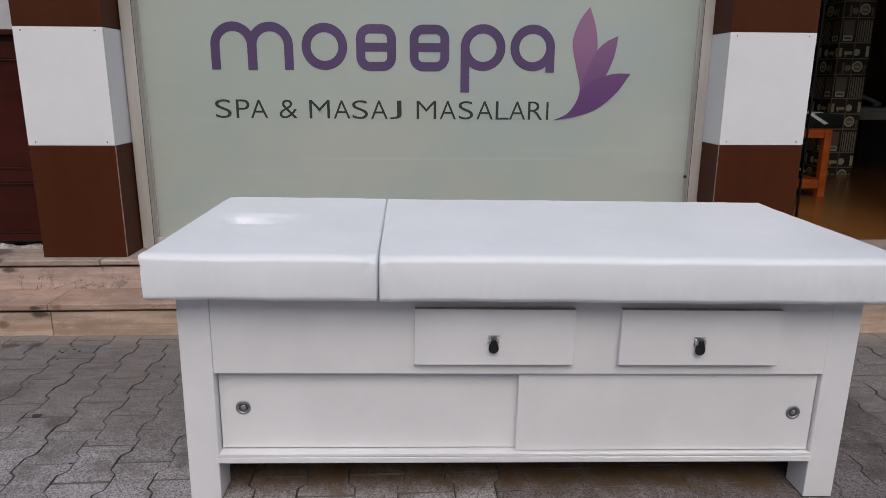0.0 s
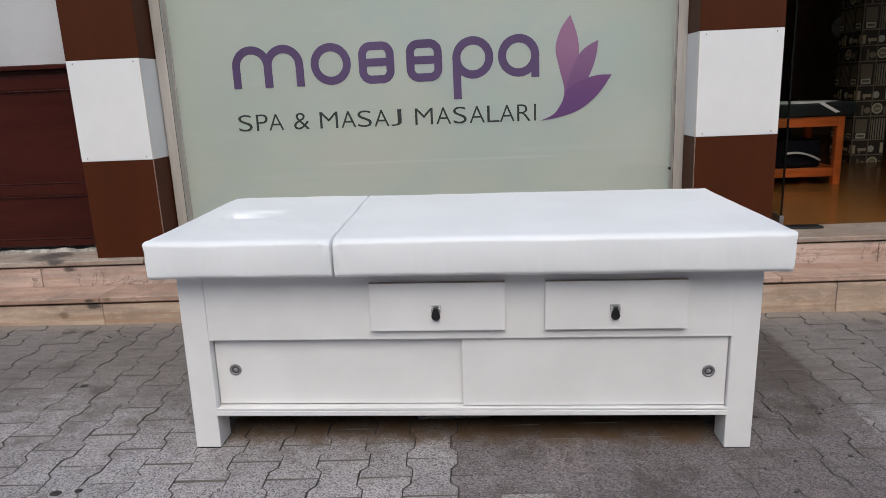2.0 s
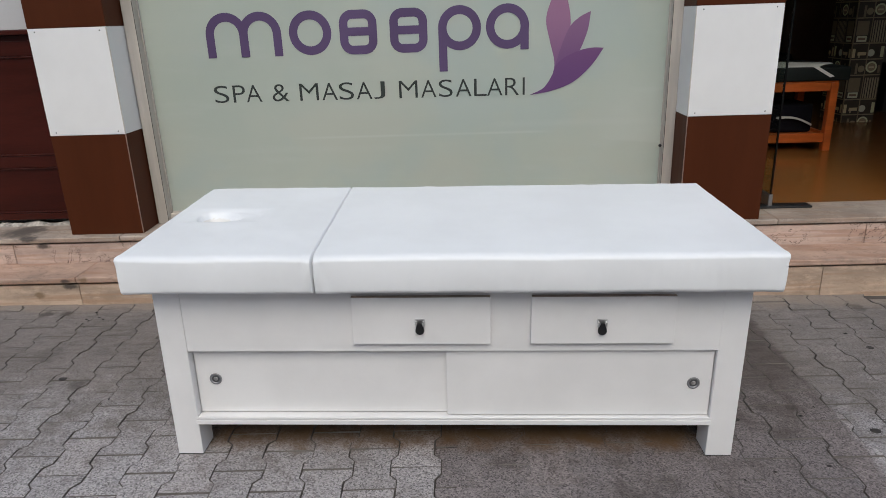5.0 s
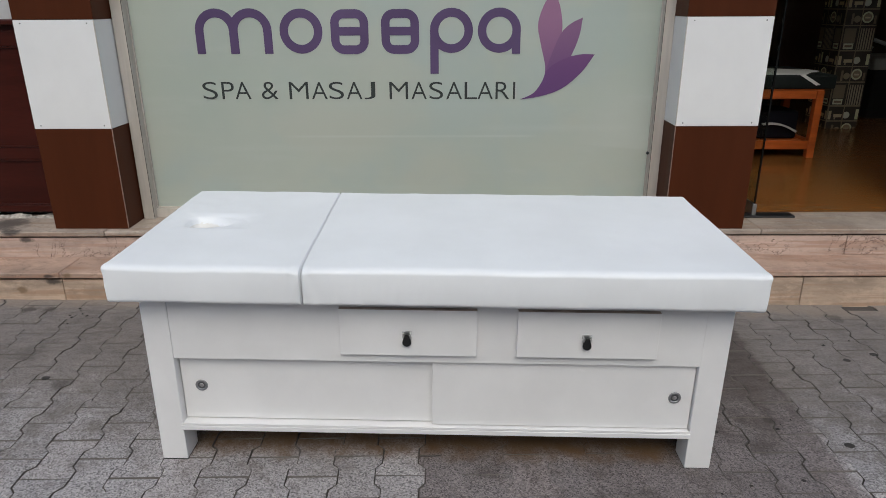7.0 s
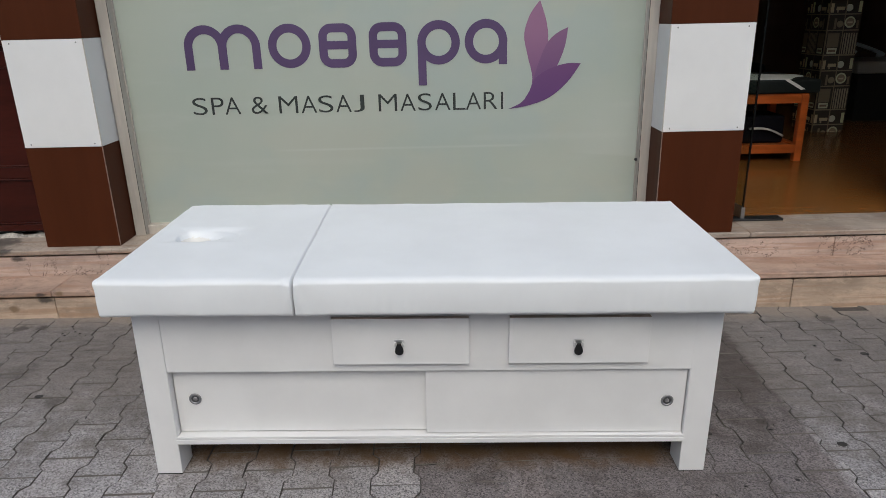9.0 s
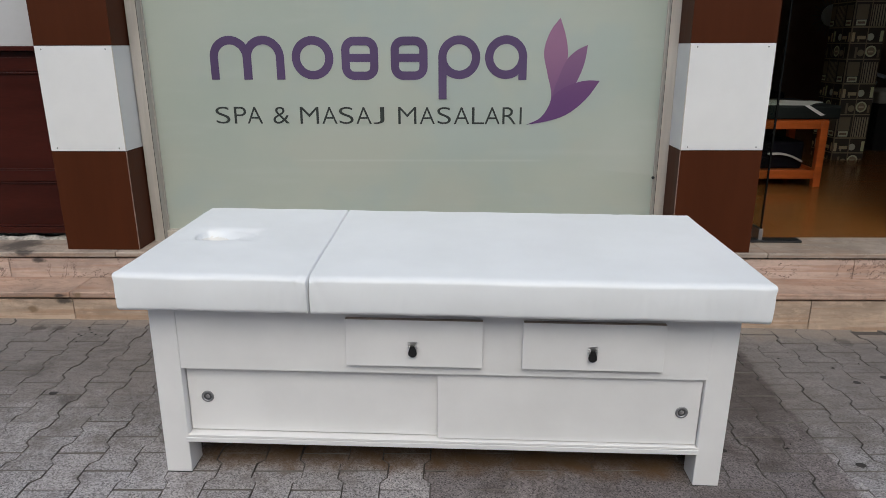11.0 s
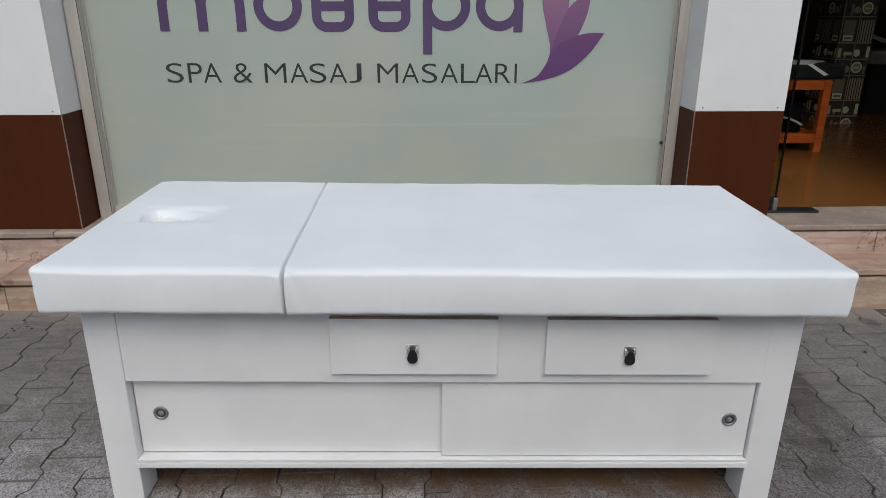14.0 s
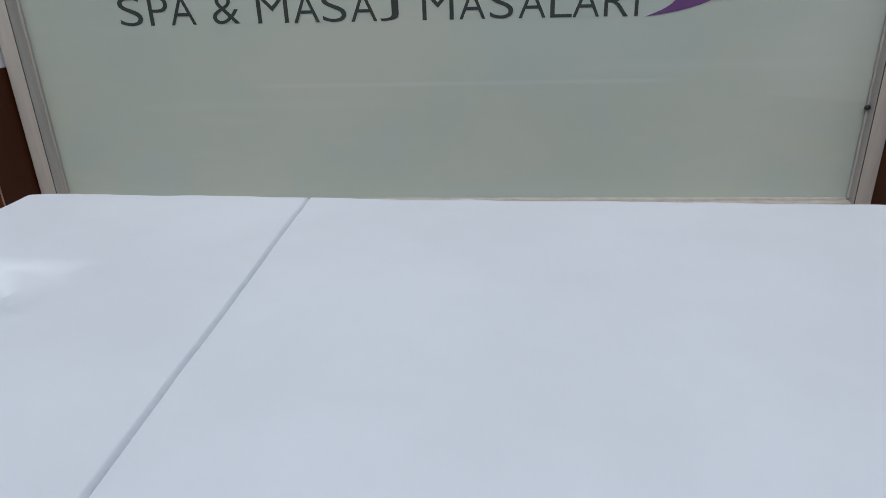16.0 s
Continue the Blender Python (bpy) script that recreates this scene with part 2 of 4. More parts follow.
def film_material():
    """Pale green frosted film behind clear glass: milky, with a glossy pane in front and faint creases."""
    m = bpy.data.materials.new("frosted_film_glass")
    m.use_nodes = True
    t = m.node_tree
    shader = t.nodes["Principled BSDF"]
    coords = t.nodes.new("ShaderNodeTexCoord").outputs["Object"]
    wide, streak = noise_tex(t, coords, 1.1, 4.0), noise_tex(t, coords, 5.0, 4.0, 0.5, (0.5, 1.0, 3.0))
    col = mix(t, ramp(t, wide, 0.3, 0.7), (0.54, 0.598, 0.535), (0.615, 0.652, 0.578))
    col = mix(t, math_node(t, "MULTIPLY", ramp(t, streak, 0.5, 0.75), 0.25), col, (0.69, 0.72, 0.68))
    col = mix(t, math_node(t, "MULTIPLY", ramp(t, noise_tex(t, coords, 2.3, 3.0), 0.46, 0.64), 0.6), col, (0.52, 0.6, 0.575))
    col = mix(t, math_node(t, "MULTIPLY", ramp(t, noise_tex(t, coords, 1.7, 2.0, 0.5, (1.0, 1.0, 1.6)), 0.5, 0.66), 0.5), col, (0.625, 0.635, 0.56))
    # soft pale crease along the film, and two wider, fainter pale bands
    axes = t.nodes.new("ShaderNodeSeparateXYZ")
    t.links.new(coords, axes.inputs["Vector"])
    for z, x0, x1, high, amount in ((0.765, -0.85, 0.62, 0.011, 0.42), (0.81, 0.2, 1.18, 0.03, 0.18), (0.70, -1.3, -0.2, 0.03, 0.12)):
        off = math_node(t, "ABSOLUTE", math_node(t, "SUBTRACT", axes.outputs["Z"], z))
        band = math_node(t, "MULTIPLY", ramp(t, axes.outputs["X"], x0, x0 + 0.15), ramp(t, axes.outputs["X"], x1, x1 - 0.15))
        band = math_node(t, "MULTIPLY", math_node(t, "MULTIPLY", ramp(t, off, high, 0.0), band), math_node(t, "ADD", 0.35, streak))
        col = mix(t, math_node(t, "MULTIPLY", band, amount), col, (0.8, 0.83, 0.8))
    # pale area above a sloping edge at the catch, painting something behind the film
    edge = math_node(t, "SUBTRACT", axes.outputs["Z"], math_node(t, "ADD", 0.79, math_node(t, "MULTIPLY", axes.outputs["X"], -0.09)))
    pale = math_node(t, "MULTIPLY", ramp(t, edge, -0.006, 0.01), ramp(t, axes.outputs["X"], 0.72, 1.0))
    pale = math_node(t, "MULTIPLY", pale, ramp(t, axes.outputs["Z"], 1.2, 0.9))
    col = mix(t, math_node(t, "MULTIPLY", pale, 0.3), col, (0.78, 0.8, 0.76))
    t.links.new(col, shader.inputs["Base Color"])
    shader.inputs["Roughness"].default_value = 0.45
    shader.inputs["Coat Weight"].default_value = 0.7
    shader.inputs["Coat Roughness"].default_value = 0.05
    b = node(t, "ShaderNodeBump", Strength=0.06, Distance=0.01)
    t.links.new(wide, b.inputs["Height"])
    t.links.new(b.outputs["Normal"], shader.inputs["Normal"])
    # the frosted film lets part of the daylight through into the shop
    through_film = node(t, "ShaderNodeBsdfTranslucent", Color=(0.8, 0.86, 0.76, 1))
    blend = node(t, "ShaderNodeMixShader", Fac=0.3)
    t.links.new(shader.outputs["BSDF"], blend.inputs[1])
    t.links.new(through_film.outputs["BSDF"], blend.inputs[2])
    t.links.new(blend.outputs["Shader"], t.nodes["Material Output"].inputs["Surface"])
    return m


def petal_material(name, low, high):
    m = bpy.data.materials.new(name)
    m.use_nodes = True
    t = m.node_tree
    shader = t.nodes["Principled BSDF"]
    coords = t.nodes.new("ShaderNodeTexCoord").outputs["Object"]
    axes = t.nodes.new("ShaderNodeSeparateXYZ")
    t.links.new(coords, axes.inputs["Vector"])
    col = mix(t, ramp(t, axes.outputs["Z"], 0.99, 1.42), low, high)
    col = mix(t, math_node(t, "MULTIPLY", noise_tex(t, coords, 7.0, 3.0), 0.15), col, high)
    t.links.new(col, shader.inputs["Base Color"])
    shader.inputs["Roughness"].default_value = 0.4
    shader.inputs["Coat Weight"].default_value = 0.6
    return m


def floor_material():
    m = bpy.data.materials.new("laminate_floor")
    m.use_nodes = True
    t = m.node_tree
    shader = t.nodes["Principled BSDF"]
    place = t.nodes.new("ShaderNodeNewGeometry").outputs["Position"]
    grain = noise_tex(t, place, 9.0, 6.0, 0.6, (1.0, 9.0, 1.0))
    wide = noise_tex(t, place, 1.5, 4.0)
    col = mix(t, ramp(t, grain, 0.3, 0.7), (0.14, 0.053, 0.0125), (0.23, 0.093, 0.023))
    col = mix(t, math_node(t, "MULTIPLY", wide, 0.3), col, (0.15, 0.06, 0.02))
    own = t.nodes.new("ShaderNodeObjectInfo").outputs["Random"]
    col = mix(t, math_node(t, "MULTIPLY", own, 0.3), col, (0.27, 0.125, 0.04))
    t.links.new(col, shader.inputs["Base Color"])
    shader.inputs["Roughness"].default_value = 0.22
    return m


def wallpaper_material():
    """Printed wallpaper of shelves with books, boxes, clocks and small objects, grey and cream on near-black brown."""
    m = bpy.data.materials.new("bookshelf_wallpaper")
    m.use_nodes = True
    t = m.node_tree
    shader = t.nodes["Principled BSDF"]
    axes = t.nodes.new("ShaderNodeSeparateXYZ")
    coords = t.nodes.new("ShaderNodeTexCoord").outputs["Object"]
    t.links.new(coords, axes.inputs["Vector"])
    u = math_node(t, "FRACT", math_node(t, "DIVIDE", math_node(t, "ADD", math_node(t, "ADD", axes.outputs["X"], axes.outputs["Y"]), 4.0), 0.3))
    v = math_node(t, "FRACT", math_node(t, "DIVIDE", math_node(t, "ADD", axes.outputs["Z"], 4.0 * 0.503 - 0.208), 0.503))

    def between(a, lo, hi):
        return math_node(t, "MULTIPLY", math_node(t, "GREATER_THAN", a, lo), math_node(t, "LESS_THAN", a, hi))

    def patch(u0, u1, v0, v1):
        return math_node(t, "MULTIPLY", between(u, u0, u1), between(v, v0, v1))

    def disc(cu, cv, r):
        du, dv = math_node(t, "MULTIPLY", math_node(t, "SUBTRACT", u, cu), 0.3), math_node(t, "MULTIPLY", math_node(t, "SUBTRACT", v, cv), 0.503)
        return math_node(t, "LESS_THAN", math_node(t, "ADD", math_node(t, "MULTIPLY", du, du), math_node(t, "MULTIPLY", dv, dv)), r * r)

    c = mix(t, noise_tex(t, coords, 9.0, 3.0), (0.040, 0.030, 0.022), (0.074, 0.057, 0.040))
    # upright spines
    spine = math_node(t, "MULTIPLY", patch(0.55, 0.97, 0.03, 0.4), math_node(t, "LESS_THAN", math_node(t, "FRACT", math_node(t, "MULTIPLY", u, 13.0)), 0.6))
    c = mix(t, spine, c, (0.413, 0.344, 0.236))
    for spot, tone in (
        (patch(0.07, 0.42, 0.15, 0.4), (0.248, 0.201, 0.133)), (patch(0.1, 0.4, 0.04, 0.14), (0.702, 0.702, 0.517)), (patch(0.14, 0.36, 0.07, 0.11), (0.248, 0.191, 0.126)),
        (disc(0.68, 0.59, 0.05), (0.702, 0.702, 0.485)), (disc(0.68, 0.59, 0.036), (0.330, 0.268, 0.172)), (patch(0.6, 0.76, 0.57, 0.6), (0.702, 0.592, 0.407)),
        (patch(0.2, 0.27, 0.47, 0.66), (0.289, 0.229, 0.157)), (disc(0.38, 0.56, 0.03), (0.351, 0.287, 0.188)), (patch(0.88, 0.95, 0.48, 0.62), (0.248, 0.191, 0.126)),
        (disc(0.6, 0.84, 0.032), (0.702, 0.702, 0.576)), (patch(0.88, 0.98, 0.76, 0.95), (0.702, 0.702, 0.439)), (patch(0.2, 0.46, 0.8, 0.86), (0.619, 0.516, 0.314)), (patch(0.23, 0.28, 0.76, 0.8), (0.454, 0.382, 0.250)), (patch(0.04, 0.13, 0.76, 0.92), (0.619, 0.516, 0.314)),
        (patch(-1, 2, 0.0, 0.024), (0.351, 0.287, 0.188)), (patch(-1, 2, 0.44, 0.46), (0.351, 0.287, 0.188)), (patch(-1, 2, 0.72, 0.74), (0.351, 0.287, 0.188)), (patch(0.0, 0.03, -1, 2), (0.310, 0.249, 0.157)), (patch(0.49, 0.52, -1, 2), (0.310, 0.249, 0.157)),
    ):
        c = mix(t, spot, c, tone)
    t.links.new(c, shader.inputs["Base Color"])
    shader.inputs["Roughness"].default_value = 0.6
    return m


def glass_material(name, color):
    m = bpy.data.materials.new(name)
    m.use_nodes = True
    shader = m.node_tree.nodes["Principled BSDF"]
    shader.inputs["Base Color"].default_value = (*color, 1)
    shader.inputs["Transmission Weight"].default_value = 1.0
    shader.inputs["Roughness"].default_value = 0.0
    shader.inputs["IOR"].default_value = 1.45
    return m


WHITE_PAINT = surface("white_satin_paint", (0.803, 0.793, 0.793), 0.42, vary=0.025, broad=4.0, fine=120.0, bump=0.03)
VINYL = surface("white_vinyl_leather", (0.84, 0.852, 0.868), 0.44, vary=0.02, broad=3.0, fine=420.0, bump=0.06)
RAW_BOARD = surface("raw_brown_board", (0.37, 0.3, 0.25), 0.85, vary=0.2, broad=12.0, fine=120.0)
LINING = surface("cream_lining_cloth", (0.75, 0.735, 0.7), 0.65, vary=0.02, broad=20.0, fine=200.0, bump=0.05)
CHROME = surface("chrome", (0.68, 0.68, 0.69), 0.3, 1.0, vary=0.03, bump=0.0)
STEEL = surface("brushed_steel", (0.4, 0.4, 0.41), 0.35, 1.0, vary=0.08, fine=200.0, bump=0.02)
PULL_RING = surface("worn_grey_steel", (0.3, 0.3, 0.31), 0.42, 0.7, vary=0.1, fine=200.0, bump=0.0)
PULL_DISH = surface("pale_grey_steel", (0.42, 0.41, 0.41), 0.45, 0.5, vary=0.15, broad=60.0, bump=0.0)
DARK_STEEL = surface("dark_steel", (0.16, 0.16, 0.165), 0.4, 0.8, vary=0.1, bump=0.0)
BLACK = surface("black_rubber", (0.012, 0.012, 0.013), 0.45, vary=0.1, bump=0.05)
BROWN_PANEL = surface("brown_composite_panel", (0.069, 0.0182, 0.0062), 0.46, vary=0.05, broad=2.5, fine=30.0, bump=0.02, stretch=(6, 6, 0.6), spec=0.13)
WHITE_PANEL = surface("white_composite_panel", (0.795, 0.788, 0.783), 0.38, vary=0.02, broad=3.0, bump=0.02)
CORNER_TRIM = surface("worn_corner_edge", (0.3, 0.2, 0.16), 0.5, vary=0.3, broad=14.0, fine=90.0)
ALU = surface("aluminium_frame", (0.53, 0.485, 0.435), 0.5, 0.0, vary=0.08, broad=6.0, fine=150.0, stretch=(4, 4, 0.4))
GASKET = surface("dark_gasket", (0.06, 0.06, 0.055), 0.6)
REDWOOD = surface("red_brown_varnished_wood", (0.047, 0.0078, 0.0042), 0.36, vary=0.18, broad=2.0, fine=28.0, bump=0.05, stretch=(0.7, 4, 5), spec=0.24)
CRUMBS = surface("crumbled_mortar", (0.5, 0.46, 0.41), 0.95, vary=0.3, broad=11.0, fine=60.0, bump=0.5, tint=(0.03, 0.025, 0.022))
DARK_MORTAR = surface("dark_dirty_mortar", (0.05, 0.042, 0.036), 0.95, vary=0.3, broad=8.0, fine=90.0, bump=0.3)
PLASTER = surface("pale_grey_plaster", (0.49, 0.49, 0.5), 0.8, vary=0.06, broad=2.0, fine=50.0, bump=0.15)
FAR_WALL = surface("street_plaster", (0.220, 0.193, 0.160), 0.85, vary=0.1, broad=0.6, fine=12.0, bump=0.1)
INNER_WALL = surface("dim_inner_wall", (0.2, 0.12, 0.08), 0.8, vary=0.1, broad=1.0, fine=20.0)
CEILING = surface("inner_ceiling", (0.6, 0.55, 0.5), 0.9, vary=0.05)
BLOT, RUST = (0.03, 0.026, 0.024), (0.2, 0.13, 0.075)
MARBLE = marble_material("pink_grey_marble", (0.53, 0.4, 0.338), (0.085, 0.045, 0.038), 0.9, (((-2.184, 1.724, 0.262), 0.05, 0.02, BLOT),))
TREAD_STONE = marble_material("pink_beige_marble", (0.45, 0.312, 0.242), (0.12, 0.08, 0.06), 0.6, (((-1.958, 1.492, 0.146), 0.045, 0.014, BLOT), ((-1.86, 1.492, 0.15), 0.03, 0.02, RUST)))
LOW_STONE = marble_material("yellow_beige_marble", (0.5, 0.378, 0.288), (0.25, 0.17, 0.1), 0.3, (((-1.941, 1.504, 0.11), 0.06, 0.025, BLOT), ((-2.117, 1.504, 0.064), 0.035, 0.025, RUST)))
SILL_STONE = marble_material("grey_beige_marble", (0.4, 0.33, 0.275), (0.12, 0.09, 0.075), 0.5, (((-2.25, 1.72, 0.311), 0.06, 0.03, BLOT), ((-2.35, 1.85, 0.311), 0.16, 0.03, (0.07, 0.06, 0.055))))
SAND = surface("joint_dirt", (0.085, 0.073, 0.064), 0.95, vary=0.3, broad=5.0, fine=150.0, bump=0.4)
SIDE_DIRT = surface("dirty_block_sides", (0.18, 0.16, 0.146), 0.95, vary=0.25, broad=6.0, fine=150.0, bump=0.3)
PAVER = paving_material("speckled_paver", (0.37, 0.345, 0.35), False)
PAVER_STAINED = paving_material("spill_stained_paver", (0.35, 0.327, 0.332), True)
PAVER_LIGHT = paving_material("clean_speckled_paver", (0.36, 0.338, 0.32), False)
FILM = film_material()
PURPLE = surface("purple_vinyl_film", (0.1, 0.062, 0.145), 0.4, vary=0.08, broad=3.0, bump=0.0, coat=0.6)
CHARCOAL = surface("dark_grey_vinyl_film", (0.035, 0.042, 0.038), 0.4, vary=0.05, bump=0.0, coat=0.6)
PETALS = [petal_material("pink_purple_vinyl", (0.16, 0.075, 0.19), (0.3, 0.15, 0.255)), petal_material("mid_purple_vinyl", (0.14, 0.065, 0.18), (0.23, 0.115, 0.22)), petal_material("deep_purple_vinyl", (0.12, 0.05, 0.165), (0.2, 0.085, 0.2))]
LAMINATE = floor_material()
ORANGE = surface("orange_stained_wood", (0.5, 0.11, 0.022), 0.35, vary=0.15, broad=3.0, fine=40.0, stretch=(0.6, 5, 5))
DARK_PAD = surface("dark_green_black_vinyl", (0.009, 0.013, 0.0125), 0.55, vary=0.2, spec=0.25)
NAVY = surface("navy_vinyl", (0.004, 0.004, 0.008), 0.6, vary=0.2, spec=0.15)
PAPER = surface("white_paper_cloth", (0.75, 0.75, 0.72), 0.7, vary=0.05, bump=0.1)
GREY_CLOTH = surface("washed_white_cloth", (0.45, 0.44, 0.42), 0.8, vary=0.1)
PLASTIC = surface("white_moulded_plastic", (0.72, 0.72, 0.7), 0.35, vary=0.03)
GREY_TOP = surface("grey_table_top", (0.4, 0.38, 0.33), 0.5, vary=0.08)
WALLPAPER = wallpaper_material()
CLEAR_GLASS = glass_material("clear_window_glass", (0.95, 0.97, 0.96))
DOOR_GLASS = glass_material("tinted_door_glass", (0.72, 0.82, 0.76))
SEAL = surface("matt_black_seal", (0.006, 0.006, 0.006), 0.8, vary=0.1, bump=0.0, spec=0.1)
GUM = surface("trodden_gum", (0.04, 0.035, 0.032), 0.8, vary=0.3, broad=30.0)


# ---- shapes ----
def block(bm, x0, x1, y0, y1, z0, z1, bevel=0.0, segments=2):
    """A box with rounded edges, added to bm."""
    made = bmesh.ops.create_cube(bm, size=1.0, matrix=Matrix.Translation(((x0 + x1) / 2, (y0 + y1) / 2, (z0 + z1) / 2)) @ Matrix.Diagonal((x1 - x0, y1 - y0, z1 - z0, 1)))
    if bevel:
        edges = {e for v in made["verts"] for e in v.link_edges}
        bmesh.ops.bevel(bm, geom=list(edges), offset=bevel, segments=segments, affect="EDGES", profile=0.5)
    return bm


def boxed(*sizes, bevel=0.0, segments=2):
    return block(bmesh.new(), *sizes, bevel=bevel, segments=segments)


def link(name, bm, material, smooth=False):
    mesh = bpy.data.meshes.new(name)
    bmesh.ops.recalc_face_normals(bm, faces=bm.faces)
    bm.to_mesh(mesh)
    bm.free()
    mesh.materials.append(material)
    if smooth:
        mesh.shade_smooth()
    return new(name, mesh)


def part(name, bm, material, parent, label="", smooth=False):
    ob = link(name, bm, material, smooth)
    ob.parent = parent
    return tagged(ob, label)


def thing(name, m, label, category, group="", kind=""):
    ob = new(name)
    ob.empty_display_size = 0.1
    ob.matrix_world = m
    return tagged(ob, label, category, group, kind)


def structure(name, bm, material, label, category):
    return tagged(link(name, bm, material), label, category, kind="structure")


def lathe(profile, steps=32):
    """A turned shape round z from (radius, height) pairs."""
    bm = bmesh.new()
    rings = [[bm.verts.new((r * math.cos(a), r * math.sin(a), z)) for a in [2 * math.pi * k / steps for k in range(steps)]] for r, z in profile]
    for low, high in zip(rings, rings[1:]):
        for k in range(steps):
            bm.faces.new((low[k], low[(k + 1) % steps], high[(k + 1) % steps], high[k]))
    bm.faces.new(list(reversed(rings[0])))
    bm.faces.new(rings[-1])
    return bm


def spread(lo, hi, edge, fine, count):
    """Grid lines from lo to hi: fine ones within the edge, count even ones between."""
    inner = [lo + edge + (hi - lo - 2 * edge) * k / count for k in range(count + 1)]
    return [lo + edge * k / fine for k in range(fine)] + inner + [hi - edge + edge * (k + 1) / fine for k in range(fine)]


def rounded_pad(x0, x1, y0, y1, z0, z1, radii, counts, shape):
    """A stuffed pad: a box whose edges are rounded with radii along x, y and z, on a grid, then moved by shape(x, y, z)."""
    bm = bmesh.new()
    lo, hi = (x0, y0, z0), (x1, y1, z1)
    lines = [spread(a, b, r, 6, n) for a, b, r, n in zip(lo, hi, radii, counts)]
    seen = {}

    def vert(p):
        key = tuple(round(c, 5) for c in p)
        if key not in seen:
            near = Vector([min(max(c, a + r), b - r) for c, a, b, r in zip(p, lo, hi, radii)])
            off = Vector([(c - d) / r for c, d, r in zip(p, near, radii)])
            off = off.normalized() if off.length > 1e-5 else off
            seen[key] = bm.verts.new(shape(*[d + o * r for d, o, r in zip(near, off, radii)]))
        return seen[key]

    for axis in range(3):
        u, v = [n for n in range(3) if n != axis]
        for side in (lo[axis], hi[axis]):
            for a, b in zip(lines[u], lines[u][1:]):
                for c, d in zip(lines[v], lines[v][1:]):
                    corners = []
                    for s, w in ((a, c), (b, c), (b, d), (a, d)):
                        p = [0.0, 0.0, 0.0]
                        p[axis], p[u], p[v] = side, s, w
                        corners.append(vert(p))
                    if len(set(corners)) == 4:
                        bm.faces.new(corners)
    return bm


def ribbon(points, width, depth, closed=False):
    """A flat band of even width along points (x, z) in the pane's plane, depth thick towards -y."""
    bm = bmesh.new()
    n = len(points)
    rails = []
    for k, p in enumerate(points):
        a = points[k - 1] if k or closed else p
        b = points[(k + 1) % n] if k < n - 1 or closed else p
        way = Vector((b[0] - a[0], b[1] - a[1])).normalized()
        side = Vector((-way.y, way.x)) * width / 2
        rails.append([bm.verts.new((p[0] + s * side.x, y, p[1] + s * side.y)) for y in (0.0, -depth) for s in (1, -1)])
    for k in range(n if closed else n - 1):
        a, b = rails[k], rails[(k + 1) % n]
        for i, j in ((0, 1), (1, 3), (3, 2), (2, 0)):
            bm.faces.new((a[i], a[j], b[j], b[i]))
    if not closed:
        for r in (rails[0], rails[-1]):
            bm.faces.new((r[0], r[1], r[3], r[2]))
    return bm


def arc(cx, cz, r, a0, a1, steps=24):
    return [(cx + r * math.cos(radians(a0 + (a1 - a0) * k / steps)), cz + r * math.sin(radians(a0 + (a1 - a0) * k / steps))) for k in range(steps + 1)]


def smooth_loop(points, steps=8):
    """A closed curve through the points; a point given with True stays sharp."""
    out = []
    n = len(points)
    for k in range(n):
        p0, p1, p2, p3 = (Vector(points[(k + d) % n][:2]) for d in (-1, 0, 1, 2))
        t1 = (p2 - p0) / 2 if len(points[k]) < 3 else (p2 - p1) / 2
        t2 = (p3 - p1) / 2 if len(points[(k + 1) % n]) < 3 else (p2 - p1) / 2
        for s in range(steps):
            h = s / steps
            out.append((2 * h**3 - 3 * h**2 + 1) * p1 + (h**3 - 2 * h**2 + h) * t1 + (3 * h**2 - 2 * h**3) * p2 + (h**3 - h**2) * t2)
    return out


def plate(outline, y, depth):
    """A flat plate with that outline in x and z, its front at y - depth."""
    bm = bmesh.new()
    back = [bm.verts.new((p[0], y, p[1])) for p in outline]
    front = [bm.verts.new((p[0], y - depth, p[1])) for p in outline]
    bm.faces.new(back)
    bm.faces.new(list(reversed(front)))
    for k in range(len(outline)):
        j = (k + 1) % len(outline)
        bm.faces.new((back[k], back[j], front[j], front[k]))
    return bm


# ---- ground ----
FALL = 0.6
LEVEL = pose(-0.889, 0, -0.0027, 0, FALL, 0)
bm = bmesh.new()
bmesh.ops.create_grid(bm, x_segments=2, y_segments=2, size=150.0, matrix=Matrix.Translation((0, -140.0, -0.0105)))
ground = structure("ground", bm, SAND, "dark dirt bed under the street paving", "ground")
ground.matrix_world = LEVEL

# ---- building: steps, pillars, window wall ----
TOP, TREAD, SLAB = 0.311, 0.162, 0.027
plinth = structure("plinth", boxed(-6.0, 7.0, 1.78, 2.3, -0.3, TOP - SLAB), DARK_MORTAR, "stone plinth under the shop front", "plinth")
LEFT_END, RIGHT_END = -6.0, 7.0


def stone_run(owner, joints, y0, y1, z0, z1, name, bevel, material):
    for a, b in zip(joints, joints[1:]):
        ob = part(name, boxed(a + 0.0016, b - 0.0016, y0, y1, z0 + random.uniform(-0.0008, 0.0008), z1 + random.uniform(-0.0008, 0.0008), bevel=bevel, segments=1), material, owner)
        ob.rotation_euler = (0, 0, 0)


